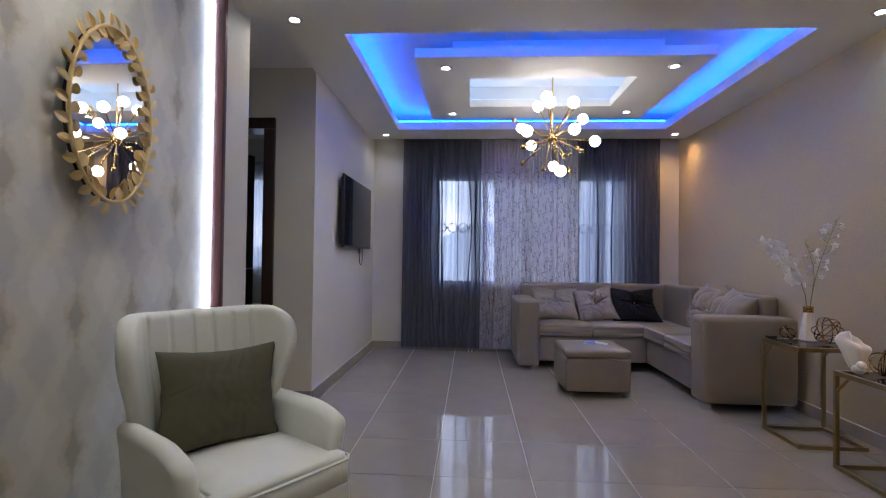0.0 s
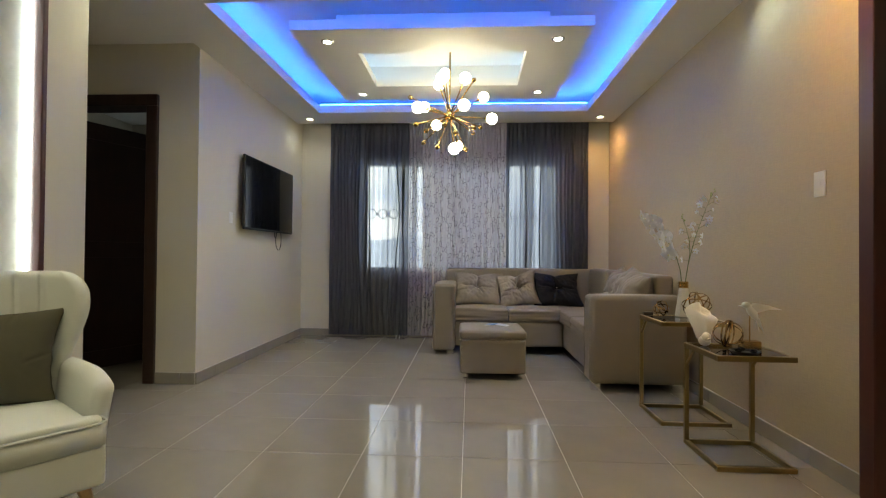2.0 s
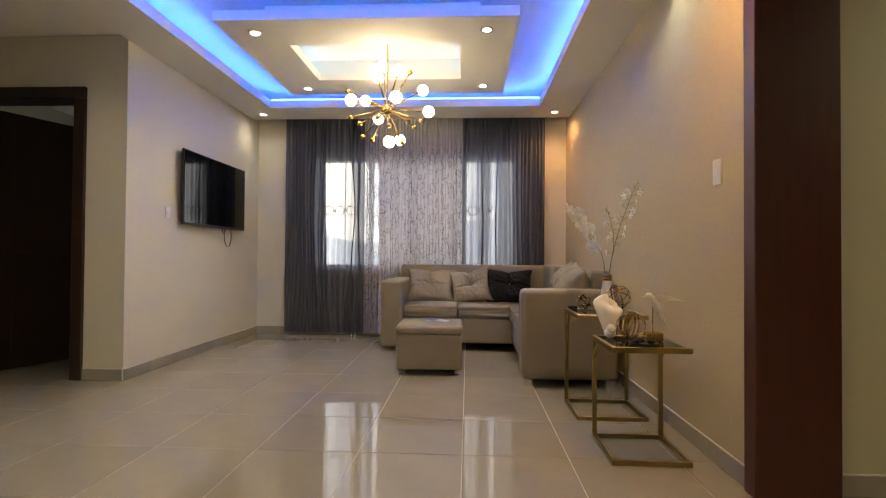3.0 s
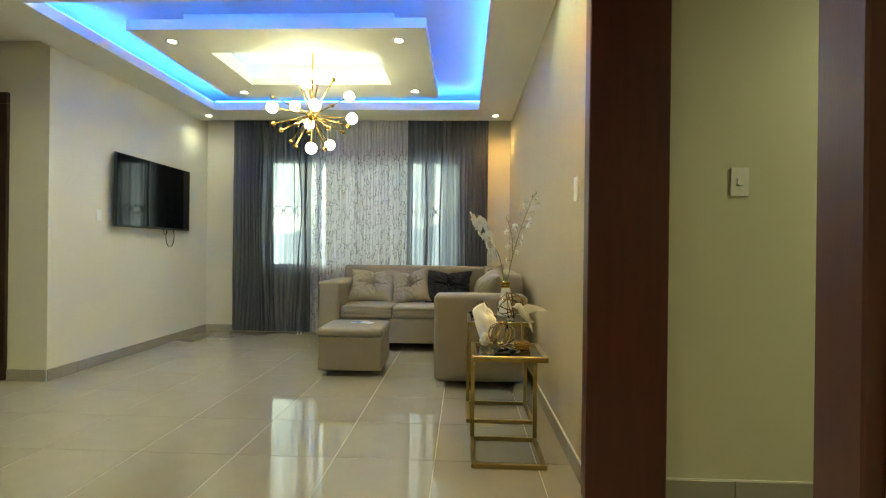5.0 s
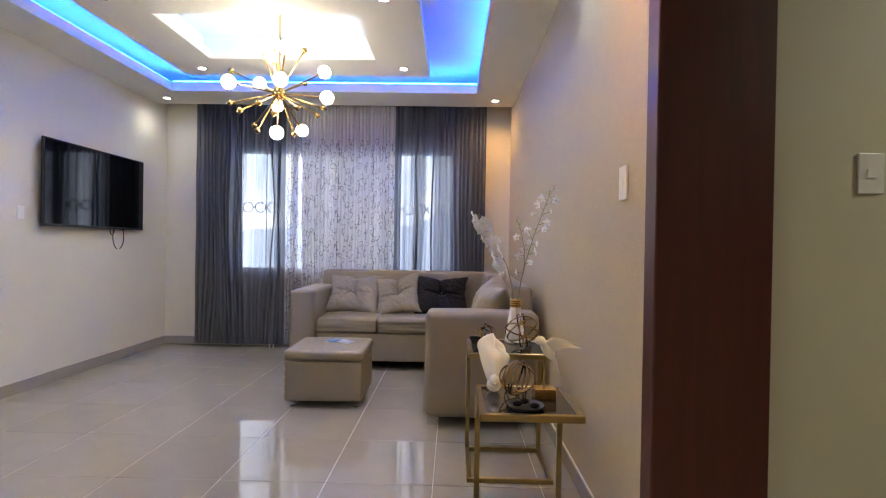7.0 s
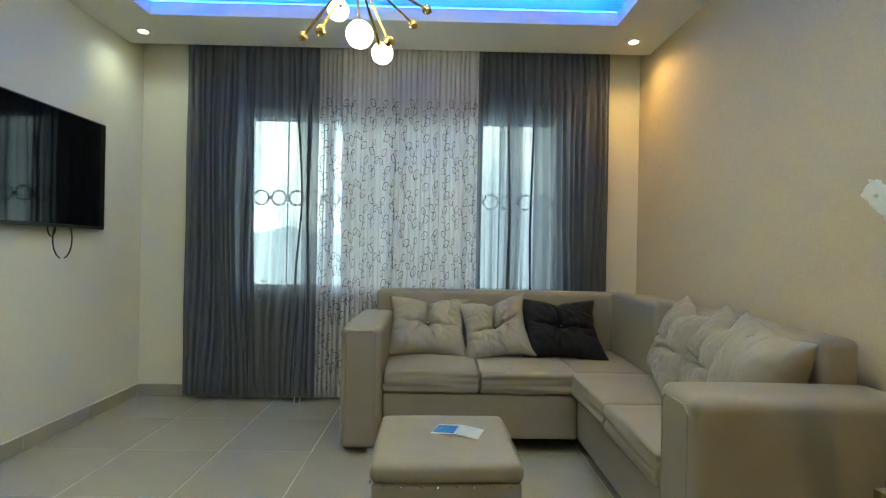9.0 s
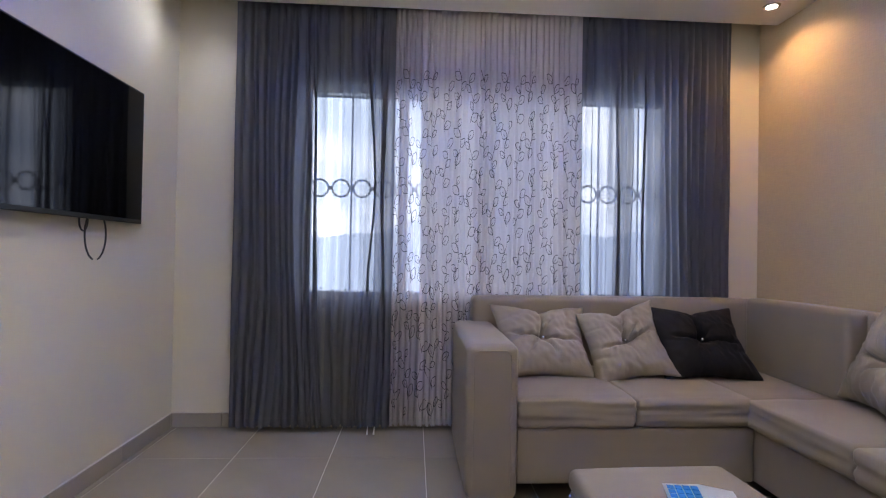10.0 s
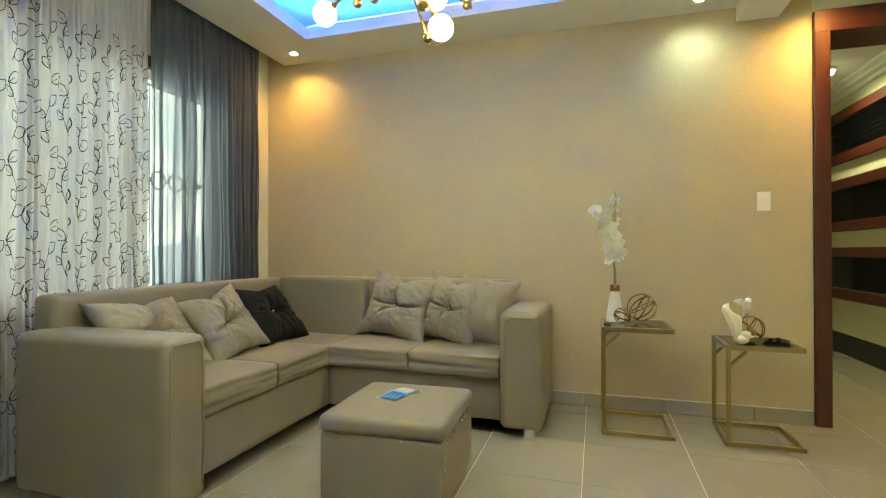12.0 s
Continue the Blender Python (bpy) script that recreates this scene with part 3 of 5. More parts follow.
def curtain(cloth, z0, z1, material, label, folded=None, layers=()):
    c = thing("curtain", ((cloth.x0 + cloth.x1) / 2, cloth.y, 0.0), label, "curtain")
    off = Matrix.Translation((-(cloth.x0 + cloth.x1) / 2, -cloth.y, 0))
    body = part("cloth", moved(cloth.mesh(z0, z1, layers=layers), off), material, c, smooth=True)
    body.data.materials.append(folded or material)
    part("heading_tape", moved(box(cloth.x0 + 0.01, cloth.x1 - 0.01, cloth.y - 0.01, cloth.y + 0.01, z1 - 0.02, z1 + 0.02), off), material, body)
    c["cloth"] = body.name
    return c, off


def gathers(table, x0, x1):
    """Cloth bunched here and spread there: from share of cloth to share of width."""
    def at(s):
        for (s0, a), (s1, b) in zip(table, table[1:]):
            if s <= s1:
                return ((a + (b - a) * (s - s0) / (s1 - s0)) - x0) / (x1 - x0)
        return 1.0
    return at


left_cloth = Cloth(-0.415, 0.545, 6.512, 19, 0.036, 3, dense=gathers(((0, -0.415), (0.44, -0.02), (0.53, 0.07), (0.76, 0.36), (0.92, 0.47), (1, 0.545)), -0.415, 0.545), wander=0.035)
lc, loff = curtain(left_cloth, 0.035, 2.74, GREY_SHEER, "grey voile curtain hanging to the floor, window light through it", GREY_FOLD, ((0, 0.46), (0.84, 1)))
right_cloth = Cloth(1.715, 2.68, 6.512, 19, 0.036, 8, dense=gathers(((0, 1.715), (0.12, 1.80), (0.22, 1.93), (0.34, 2.02), (0.45, 2.16), (0.56, 2.29), (1, 2.68)), 1.715, 2.68), wander=0.025)
rc, roff = curtain(right_cloth, 0.035, 2.74, GREY_DOUBLE, "grey voile curtain hanging behind the sofa, window light through it", GREY_FOLD, ((0.22, 0.35), (0.43, 1)))


def gathered_fold(cur, off, path, r, seed):
    """A bunched pleat of the same voile, several layers thick, from ceiling to hem."""
    q = random.Random(seed)
    pts, n = [], 30
    for k in range(n + 1):
        z = 2.70 - 2.66 * k / n
        for (z0, x0), (z1, x1) in zip(path, path[1:]):
            if z1 <= z <= z0:
                f = (z0 - z) / (z0 - z1)
                f = f * f * (3 - 2 * f)
                pts.append((x0 + (x1 - x0) * f + 0.003 * math.sin(z * 5 + seed), 6.505, z))
                break
    bm = bmesh.new()
    ph = q.uniform(0, 6)
    rings = []
    for x, y, z in pts:
        w = r * (0.85 + 0.25 * math.sin(2.2 * z + ph))
        rings.append([bm.verts.new((x + w * math.cos(a) * (1 + 0.18 * math.sin(3 * a + ph)), y + 0.75 * w * math.sin(a) * (1 + 0.2 * math.sin(4 * a)), z)) for a in [k * math.pi / 8 for k in range(16)]])
    for a, b in zip(rings, rings[1:]):
        for k in range(16):
            bm.faces.new((a[k], a[(k + 1) % 16], b[(k + 1) % 16], b[k]))
    part("gathered_fold", moved(bm, off), GREY_FOLD, cur, smooth=True)


for path, r in (([(2.71, 0.005), (1.6, 0.035), (0.03, 0.02)], 0.014), ([(2.71, 0.05), (1.4, 0.075), (0.03, 0.08)], 0.012), ([(2.71, 0.37), (1.5, 0.43), (0.9, 0.40), (0.03, 0.39)], 0.011),
                ([(2.71, 0.50), (1.5, 0.475), (0.9, 0.495), (0.03, 0.47)], 0.014)):
    gathered_fold(lc, loff, path, r, int(r * 1e4) + len(path))
for path, r in (([(2.71, 1.93), (1.3, 1.955), (0.03, 1.95)], 0.014), ([(2.71, 2.13), (1.3, 2.115), (0.03, 2.12)], 0.008)):
    gathered_fold(rc, roff, path, r, int(r * 1e4) + len(path) + 3)
for x in (0.415, 0.455):
    part("cord_weight", moved(tube([(x, 6.465, 0.004), (x + 0.004, 6.468, 0.05)], 0.005, 8, taper=0.002), loff), SWITCH, lc, "white plastic cord end")
white_cloth = Cloth(0.53, 1.735, 6.556, 33, 0.028, 5, wander=0.012)
wc, woff = curtain(white_cloth, 0.03, 2.74, WHITE_SHEER, "white voile curtain embroidered with dark leafy vines", WHITE_FOLD, ((0.15, 1),))

# embroidery: leafy vines that follow the cloth
bm = bmesh.new()
rnd = random.Random(4)
CLOTH_W = 2.4


def stroke(pts, w):
    last = None
    for k, (s, z) in enumerate(pts):
        s2, z2 = pts[min(k + 1, len(pts) - 1)]
        s1, z1 = pts[max(k - 1, 0)]
        dx, dz = (s2 - s1) * CLOTH_W, z2 - z1
        L = math.hypot(dx, dz) or 1
        ox, oz = -dz / L * w / CLOTH_W, dx / L * w
        pair = []
        for sg in (-1, 1):
            v = white_cloth.place(min(0.995, max(0.005, s + sg * ox)), z + sg * oz)
            v.y -= 0.004
            pair.append(bm.verts.new(v))
        if last:
            bm.faces.new((last[0], last[1], pair[1], pair[0]))
        last = pair


def sewn_leaf(s, z, a, L):
    for side in (-1, 1):
        pts = []
        for k in range(7):
            f = k / 6
            u, v = L * f, side * L * 0.30 * math.sin(math.pi * f) ** 0.8
            pts.append((s + (u * math.cos(a) - v * math.sin(a)) / CLOTH_W, z + u * math.sin(a) + v * math.cos(a)))
        stroke(pts, 0.0023)
    stroke([(s, z), (s + 0.5 * L * math.cos(a) / CLOTH_W, z + 0.5 * L * math.sin(a))], 0.0016)


REPEAT = 0.36
for col in range(16):
    s0 = (col + 0.5) / 16
    shift = (0.0, 0.13, 0.06, 0.19)[col % 4]
    shape = random.Random(col % 4)
    motif = [(shape.uniform(0.45, 1.2) * sg, shape.uniform(0.06, 0.10), f) for sg, f in ((1, 0.05), (-1, 0.22), (1, 0.38), (-1, 0.55), (1, 0.72))]
    z = 0.06 - REPEAT + shift
    while z < 2.2:
        stem = [(s0 + 0.012 * math.sin(2 * math.pi * k / 12 + col), z + REPEAT * k / 12) for k in range(10)]
        stroke([q for q in stem if 0.06 < q[1] < 2.27], 0.0018)
        for a, L, f in motif:
            k = f * 12
            zz = z + REPEAT * f
            if 0.08 < zz < 2.22:
                sewn_leaf(s0 + 0.012 * math.sin(2 * math.pi * k / 12 + col), zz, math.pi / 2 - a, L)
        z += REPEAT
part("embroidery", moved(bm, woff), STITCH, bpy.data.objects[wc["cloth"]], "dark grey leaf embroidery")

# ---- lights on the ceiling ----


def downlight(x, y, z, watts, colour):
    d = thing("downlight", (x, y, z), "small round recessed ceiling spotlight, lit", "downlight", "ceiling downlights")
    ring = part("trim_ring", lathe([(0.030, -0.004), (0.044, -0.005), (0.047, -0.001), (0.046, 0.001)], 24), CHROME, d)
    part("lens", lathe([(0.030, -0.0055), (0.031, -0.001)], 20), SPOT_LENS, ring, "glowing white lens")
    spot_lamp("downlight_beam", (x, y, z - 0.012), watts, colour)


SPOTS = 40.0
for x, y, k, c in ((-0.66, 3.40, 0.6, NEUTRAL), (2.765, 3.41, 0.36, (0.80, 0.91, 1.0)), (-0.59, 6.25, 0.24, COOL), (2.745, 6.235, 0.8, AMBER)):
    downlight(x, y, ZC, SPOTS * k, c)
for x, y in ((0.225, 4.165), (1.912, 4.17), (1.918, 5.325), (0.232, 5.355)):
    downlight(x, y, ZC - 0.01, SPOTS * 0.8, NEUTRAL)
for x, y in ((2.70, 2.72), (-0.45, 2.0), (1.0, 1.2), (2.4, -0.6), (0.0, -0.8)):
    downlight(x, y, ZC, SPOTS * 1.5, NEUTRAL if x < 2.6 else AMBER)

# chandelier: 25 brass arms round a hub, half of them with lit globes
HUB = (1.11, 4.71, 2.169)
ch = thing("chandelier", HUB, "brass starburst chandelier with lit white globes", "chandelier")
part("rod", tube([(0, 0, 0.03), (0, 0, ZU - HUB[2])], 0.007, 10), BRASS, ch)
part("canopy", lathe([(0.055, ZU - HUB[2] - 0.035), (0.062, ZU - HUB[2] - 0.02), (0.062, ZU - HUB[2])], 24), BRASS, ch)
part("hub", ball(0.046, (0, 0, 0), 24), BRASS, ch, smooth=True)
part("collar", lathe([(0.012, 0.04), (0.016, 0.05), (0.016, 0.075), (0.010, 0.085)], 16), BRASS, ch)
LIT = ((0.285, 0.125, 0.195), (0.123, -0.322, -0.008), (0.35, -0.042, -0.038), (-0.24, -0.256, -0.005), (-0.235, 0.25, 0.15), (-0.135, 0.35, 0.014),
       (0.045, -0.158, -0.31), (0.065, 0.328, -0.181), (0.13, -0.25, 0.225), (-0.101, 0.134, 0.309), (-0.055, -0.23, 0.235), (-0.045, 0.02, 0.36))
BARE = ((-0.264, -0.171, -0.115), (-0.177, -0.22, -0.18), (-0.024, -0.297, -0.153), (0.058, -0.258, -0.206), (-0.232, 0.15, -0.19), (-0.092, -0.138, -0.291),
        (0.136, -0.076, -0.297), (0.201, -0.216, -0.159), (0.201, 0.255, -0.083), (0.26, 0.207, -0.043), (0.096, 0.277, 0.162), (-0.33, -0.02, 0.15), (0.20, -0.08, 0.27))
for p in LIT + BARE:
    v = Vector(p)
    d = v.normalized()
    lit = p in LIT
    end = v - d * 0.045 if lit else v
    a = part("arm", tube([d * 0.04, end], 0.0055, 8), BRASS, ch)
    if lit:
        part("socket", tube([end - d * 0.012, end + d * 0.012], 0.012, 10), BRASS, a)
        part("globe", ball(0.046, v, 18), GLOBE, a, "lit white glass globe", smooth=True)
    else:
        part("brass_ball", ball(0.020, v, 16), BRASS, a, smooth=True)
        part("tip", tube([v, v + d * 0.025], 0.006, 8, taper=0.004), BRASS, a)

# ---- television and switches ----
tv = thing("television", (XL, 5.505, 1.56), "flat black television on a wall bracket, switched off", "television")
part("bracket", box(0.001, 0.05, -0.2, 0.2, -0.15, 0.15), BLACK, tv)
part("back_shell", box(0.035, 0.055, -0.585, 0.585, -0.31, 0.31, 0.008, 2), BLACK, tv)
bezel = part("bezel", box(0.052, 0.072, -0.60, 0.60, -0.338, 0.338, 0.004, 1), BLACK, tv)
part("screen", box(0.0725, 0.0745, -0.588, 0.588, -0.318, 0.328), SCREEN, bezel, "black glossy screen")
part("cable", tube([(0.03, 0.30 + 0.075 * math.sin(a), -0.405 + 0.115 * math.cos(a)) for a in [-2.6 + k * 0.2 - 0.5 for k in range(0, 32)] if abs(a) < 3.0], 0.004, 6), BLACK, tv, "black looped cable")
part("cable", tube([(0.03, 0.215 + 0.028 * math.sin(a), -0.345 + 0.045 * math.cos(a)) for a in [0.6 + k * 0.2 for k in range(26)]], 0.004, 6), BLACK, tv, "black looped cable")


def wall_switch(place, facing, buttons=1, label="white plastic light switch on the wall", k=1.0):
    s = thing("light_switch", place, label, "switch", "switches", turn=facing)
    plate = part("plate", box(-0.038 * k, 0.038 * k, -0.008, -0.0005, -0.06 * k, 0.06 * k, 0.003, 2), SWITCH, s)
    for i in range(buttons):
        z = (i - (buttons - 1) / 2) * 0.04
        part("rocker", box(-0.014, 0.014, -0.0115, -0.0082, z - 0.014, z + 0.014, 0.0015, 1), SWITCH, plate)
    return s


wall_switch((XR, 3.025, 1.355), 90 + 180)
wall_switch((3.57, 2.745, 1.355), 0)
wall_switch((XR, 1.175, 1.405), 270, 2)
wall_switch((XL, 4.79, 1.315), 90, 1, "white plastic wall socket beside the television", 0.8)

# ---- oval mirror in a gilt leaf frame ----
MY, MZ, MA, MB = 2.19, 1.645, 0.197, 0.312
mir = thing("wall_mirror", (XW + 0.03, MY, MZ), "oval wall mirror in a gilt frame of leaves", "mirror", turn=-0.9)
n = 48
bm = bmesh.new()
rims = [[bm.verts.new((xx, MA * math.cos(2 * math.pi * k / n), MB * math.sin(2 * math.pi * k / n))) for k in range(n)] for xx in (0.008, 0.014)]
bm.faces.new(rims[0][::-1])
bm.faces.new(rims[1])
for k in range(n):
    bm.faces.new((rims[0][k], rims[0][(k + 1) % n], rims[1][(k + 1) % n], rims[1][k]))
part("glass", bm, MIRROR, mir)
part("backing", tube([(0.004, (MA + 0.002) * math.cos(a), (MB + 0.002) * math.sin(a)) for a in [k * math.pi / 24 for k in range(48)]], 0.005, 8, closed=True), BLACK, mir)
part("twig", tube([(0.022, (MA + 0.004) * math.cos(a), (MB + 0.004) * math.sin(a)) for a in [k * math.pi / 32 for k in range(64)]], 0.0075, 8, closed=True), GOLD_LEAF, mir)


def leaf_bm(L, w, curl):
    b = bmesh.new()
    rows = []
    for i in range(10):
        f = i / 9
        hw = w * 0.5 * max(0.10, math.sin(math.pi * min(1.0, max(0.0, (f - 0.10) / 0.90))) ** 0.62)
        rows.append([b.verts.new((-curl * f * f + 0.10 * hw * abs(j) * 2, j * hw, L * f)) for j in (-1, 0, 1)])
    for a, c in zip(rows, rows[1:]):
        for j in (0, 1):
            b.faces.new((a[j], a[j + 1], c[j + 1], c[j]))
    bmesh.ops.solidify(b, geom=b.faces[:], thickness=0.002)
    return b


lm = bpy.data.meshes.new("leaf")
b = leaf_bm(0.060, 0.035, 0.006)
b.to_mesh(lm)
b.free()
lm.materials.append(GOLD_LEAF)
for side in (-1, 1):
    for k in range(15):
        a = -math.pi / 2 + side * math.pi * (k + 0.45) / 15.3
        up = math.atan2(MB * math.cos(a) * side, -MA * math.sin(a) * side)
        for out, gap in ((1.12, 0.0), (-0.85, 0.45)):
            a2 = a + side * gap * math.pi / 15.3
            o = new("leaf", lm)
            o.parent = mir
            o.matrix_basis = Matrix.Translation((0.026, (MA + 0.004) * math.cos(a2), (MB + 0.004) * math.sin(a2))) @ Matrix.Rotation(up + out - math.pi / 2, 4, "X") @ Matrix.Rotation(0.18 * ((k % 3) - 1), 4, "Z")

# ---- cushions ----


def pillow_bm(w, h, t, tuft, seed, n=26, pinch=0.13):
    """A stuffed cushion standing on its lower edge, in the plane of x and z: pointed corners, and where it is tufted, creases that run from the button."""
    r = random.Random(seed * 7 + 1)
    o = Vector((r.uniform(0, 9), r.uniform(0, 9), 0))
    rays = []
    if tuft:
        for base in (90, 180, 0, r.uniform(190, 240), r.uniform(-70, -20), r.uniform(20, 70), r.uniform(110, 165), r.uniform(250, 290)):
            main = base in (90, 180, 0)
            rays.append((radians(base + r.uniform(-14, 14)), r.uniform(0.75, 1.0) if main else r.uniform(0.35, 0.8), r.uniform(0.22, 0.30) if main else r.uniform(0.08, 0.16), 0.045 if main else 0.03))
    edge = []
    for _ in range(16 if tuft else 9):
        side = r.choice((0, 1, 2, 3))
        along = r.uniform(-0.8, 0.8)
        edge.append((side, along, r.uniform(0.25, 0.7), r.uniform(0.05, 0.10), r.uniform(0.022, 0.045), r.uniform(-0.5, 0.5)))
    lean = r.uniform(-0.05, 0.05)
    b = bmesh.new()
    sides = []
    for sg in (-1, 1):
        g = []
        for j in range(n + 1):
            row = []
            for i in range(n + 1):
                u, v = 2 * i / n - 1, 2 * j / n - 1
                fat = (max(0.0, 1 - abs(u) ** 2.6) * max(0.0, 1 - abs(v) ** 2.6)) ** 0.55
                ear = abs(u * v) ** 2.5
                x = w / 2 * u * (1 - pinch * (1 - v * v) ** 1.3 + 0.05 * ear) + lean * w * v
                z = h / 2 * v * (1 - pinch * (1 - u * u) ** 1.3 + 0.05 * ear)
                x += 0.012 * w * noise.noise(Vector((v * 4, seed, 1))) * abs(u)
                z += 0.012 * h * noise.noise(Vector((u * 4, seed, 5))) * abs(v)
                y = t / 2 * fat
                rr, a = math.hypot(u, v), math.atan2(v, u)
                if tuft:
                    z -= 0.07 * h * math.exp(-(u / 0.20) ** 2) * max(0.0, v) ** 2
                    y -= 0.26 * t * math.exp(-(rr / 0.17) ** 2)
                    y -= 0.12 * t * math.exp(-(rr / 0.45) ** 2)
                    for ra, reach, dep, wid in rays:
                        along = u * math.cos(ra) + v * math.sin(ra)
                        if along > 0:
                            off = -u * math.sin(ra) + v * math.cos(ra) + 0.05 * math.sin(4 * along + ra * 3)
                            q = off / (wid * (0.5 + 0.9 * along))
                            y -= dep * t * max(0.0, 1 - (along / reach) ** 2) * math.exp(-q * q) * min(1.0, 1.3 * fat)
                for side, at, reach, dep, wid, slant in edge:
                    p, q = ((1 - v, u), (1 + v, u), (1 - u, v), (1 + u, v))[side]
                    if p < reach:
                        k = (q - at - slant * p) / wid
                        y -= dep * t * (1 - p / reach) * math.exp(-k * k) * fat ** 0.5
                y += 0.07 * t * noise.noise(Vector((u * 1.8, v * 1.8, seed)) + o) * fat
                y += (0.055 if tuft else 0.018) * t * noise.noise(Vector((u * 9 + v * 3, v * 5 - u * 2, seed)) + o) * fat
                row.append(b.verts.new((x, sg * max(y, 0.0), z + h / 2)))
            g.append(row)
        sides.append(g)
    for g, flip in ((sides[0], False), (sides[1], True)):
        for a, c in zip(g, g[1:]):
            for i in range(n):
                f = (a[i], a[i + 1], c[i + 1], c[i])
                b.faces.new(f[::-1] if flip else f)
    bmesh.ops.remove_doubles(b, verts=b.verts, dist=0.0004)
    return b


def pillow(place, turn, lean, roll, size, material, label, tuft=True, seed=1, t=0.15):
    p = thing("throw_pillow", place, label, "cushion", "sofa cushions" if material != OLIVE_CLOTH else "")
    p.matrix_basis = Matrix.Translation(place) @ Matrix.Rotation(radians(turn), 4, "Z") @ Matrix.Rotation(radians(lean), 4, "X") @ Matrix.Translation((0, 0, size[1] / 2)) @ Matrix.Rotation(radians(roll), 4, "Y") @ Matrix.Translation((0, 0, -size[1] / 2))
    cover = part("cover", pillow_bm(size[0], size[1], t, tuft, seed, 56, 0.13 if tuft else 0.07), material, p, smooth=True)
    if tuft:
        part("button", ball(0.011, (0, -0.20 * t, size[1] / 2), 12), CHROME, cover, "shiny crystal button", smooth=True)
    return p


# ---- corner sofa ----
SX, SY = 2.20, 5.64      # inner corner of the seat
sofa = thing("corner_sofa", (2.0, 5.6, 0.0), "taupe leatherette corner sofa with block arms on chrome feet", "sofa")
so = Matrix.Translation((-2.0, -5.6, 0))


def soft_box(b, bevel, seg=4, puff=0.0, wrinkle=0.0, seed=1):
    """A padded block: rounded edges, swollen faces, creases."""
    x0, x1, y0, y1, z0, z1 = b
    bm = box(*b, bevel, seg)
    if puff or wrinkle:
        bmesh.ops.subdivide_edges(bm, edges=[e for e in bm.edges if e.calc_length() > 0.08], cuts=9, use_grid_fill=True)
        c = Vector(((x0 + x1) / 2, (y0 + y1) / 2, (z0 + z1) / 2))
        h = Vector(((x1 - x0) / 2, (y1 - y0) / 2, (z1 - z0) / 2))
        for v in bm.verts:
            q = Vector(((v.co.x - c.x) / h.x, (v.co.y - c.y) / h.y, (v.co.z - c.z) / h.z))
            f = [max(0.0, 1 - a * a) for a in q]
            v.co.z += puff * q.z * math.sqrt(f[0] * f[1]) + 0.35 * wrinkle * noise.noise(v.co * 6 + Vector((seed, 0, 0)))
            v.co.y += puff * 0.6 * q.y * math.sqrt(f[0] * f[2]) + wrinkle * 0.7 * noise.noise(v.co * Vector((3, 3, 42)) + Vector((seed, 3, 0)))
            v.co.x += puff * 0.6 * q.x * math.sqrt(f[1] * f[2]) + wrinkle * 0.7 * noise.noise(v.co * Vector((3, 3, 42)) + Vector((seed, 5, 9)))
    return bm


def sofa_part(name, b, bevel, seg=4, puff=0.0, wrinkle=0.0, seed=1):
    return part(name, moved(soft_box(b, bevel, seg, puff, wrinkle, seed), so), TAUPE, sofa, smooth=True)


arm_a = sofa_part("arm", (0.915, 1.14, 5.572, 6.38, 0.04, 0.708), 0.036, 5, 0.006, 0.004, 1)
arm_b = sofa_part("arm", (2.187, 2.885, 4.30, 4.535, 0.06, 0.710), 0.036, 5, 0.006, 0.004, 2)
sofa_part("base", (1.142, 2.235, SY - 0.01, 6.30, 0.085, 0.335), 0.012, 2, 0.004, 0.003, 3)
sofa_part("base", (SX + 0.037, 2.80, 4.537, 6.30, 0.084, 0.334), 0.012, 2, 0.004, 0.003, 4)
sofa_part("backrest", (1.02, 2.72, 6.30, 6.43, 0.10, 0.855), 0.03, 4, 0.006, 0.004, 5)
sofa_part("backrest", (2.74, 2.88, 4.537, 6.29, 0.10, 0.855), 0.03, 4, 0.006, 0.004, 6)
sofa_part("corner_backrest", (2.645, 2.755, 5.60, 6.298, 0.40, 0.865), 0.025, 4, 0.006, 0.003, 7)
for k, b in enumerate(((1.145, 1.68, SY - 0.02, 6.29, 0.337, 0.462), (1.685, SX + 0.02, SY - 0.02, 6.29, 0.337, 0.462), (SX + 0.025, 2.66, SY + 0.01, 6.29, 0.337, 0.452),
                       (SX - 0.005, 2.74, 5.09, SY + 0.005, 0.337, 0.458), (SX - 0.005, 2.74, 4.54, 5.085, 0.337, 0.458))):
    sofa_part("seat_cushion", b, 0.014, 3, 0.010, 0.017, 11 + k)
for x, y in ((1.10, 5.62), (2.236, 4.37), (2.83, 4.36), (0.985, 6.3), (2.83, 6.2)):
    part("foot", moved(box(x - 0.035, x + 0.035, y - 0.03, y + 0.03, 0.0, 0.085, 0.004, 1), so), CHROME, sofa, "chrome block foot")

for sofa_arm, path in zip((arm_a, arm_b), ([(0.945, 5.570, 0.09), (0.945, 5.570, 0.66), (0.967, 5.570, 0.684), (1.085, 5.570, 0.684), (1.107, 5.570, 0.66), (1.107, 5.570, 0.09)],
             [(2.185, 4.335, 0.09), (2.185, 4.335, 0.66), (2.185, 4.357, 0.681), (2.185, 4.478, 0.681), (2.185, 4.50, 0.66), (2.185, 4.50, 0.09)])):
    part("piping", moved(tube(path, 0.003, 6), so), TAUPE, sofa_arm)

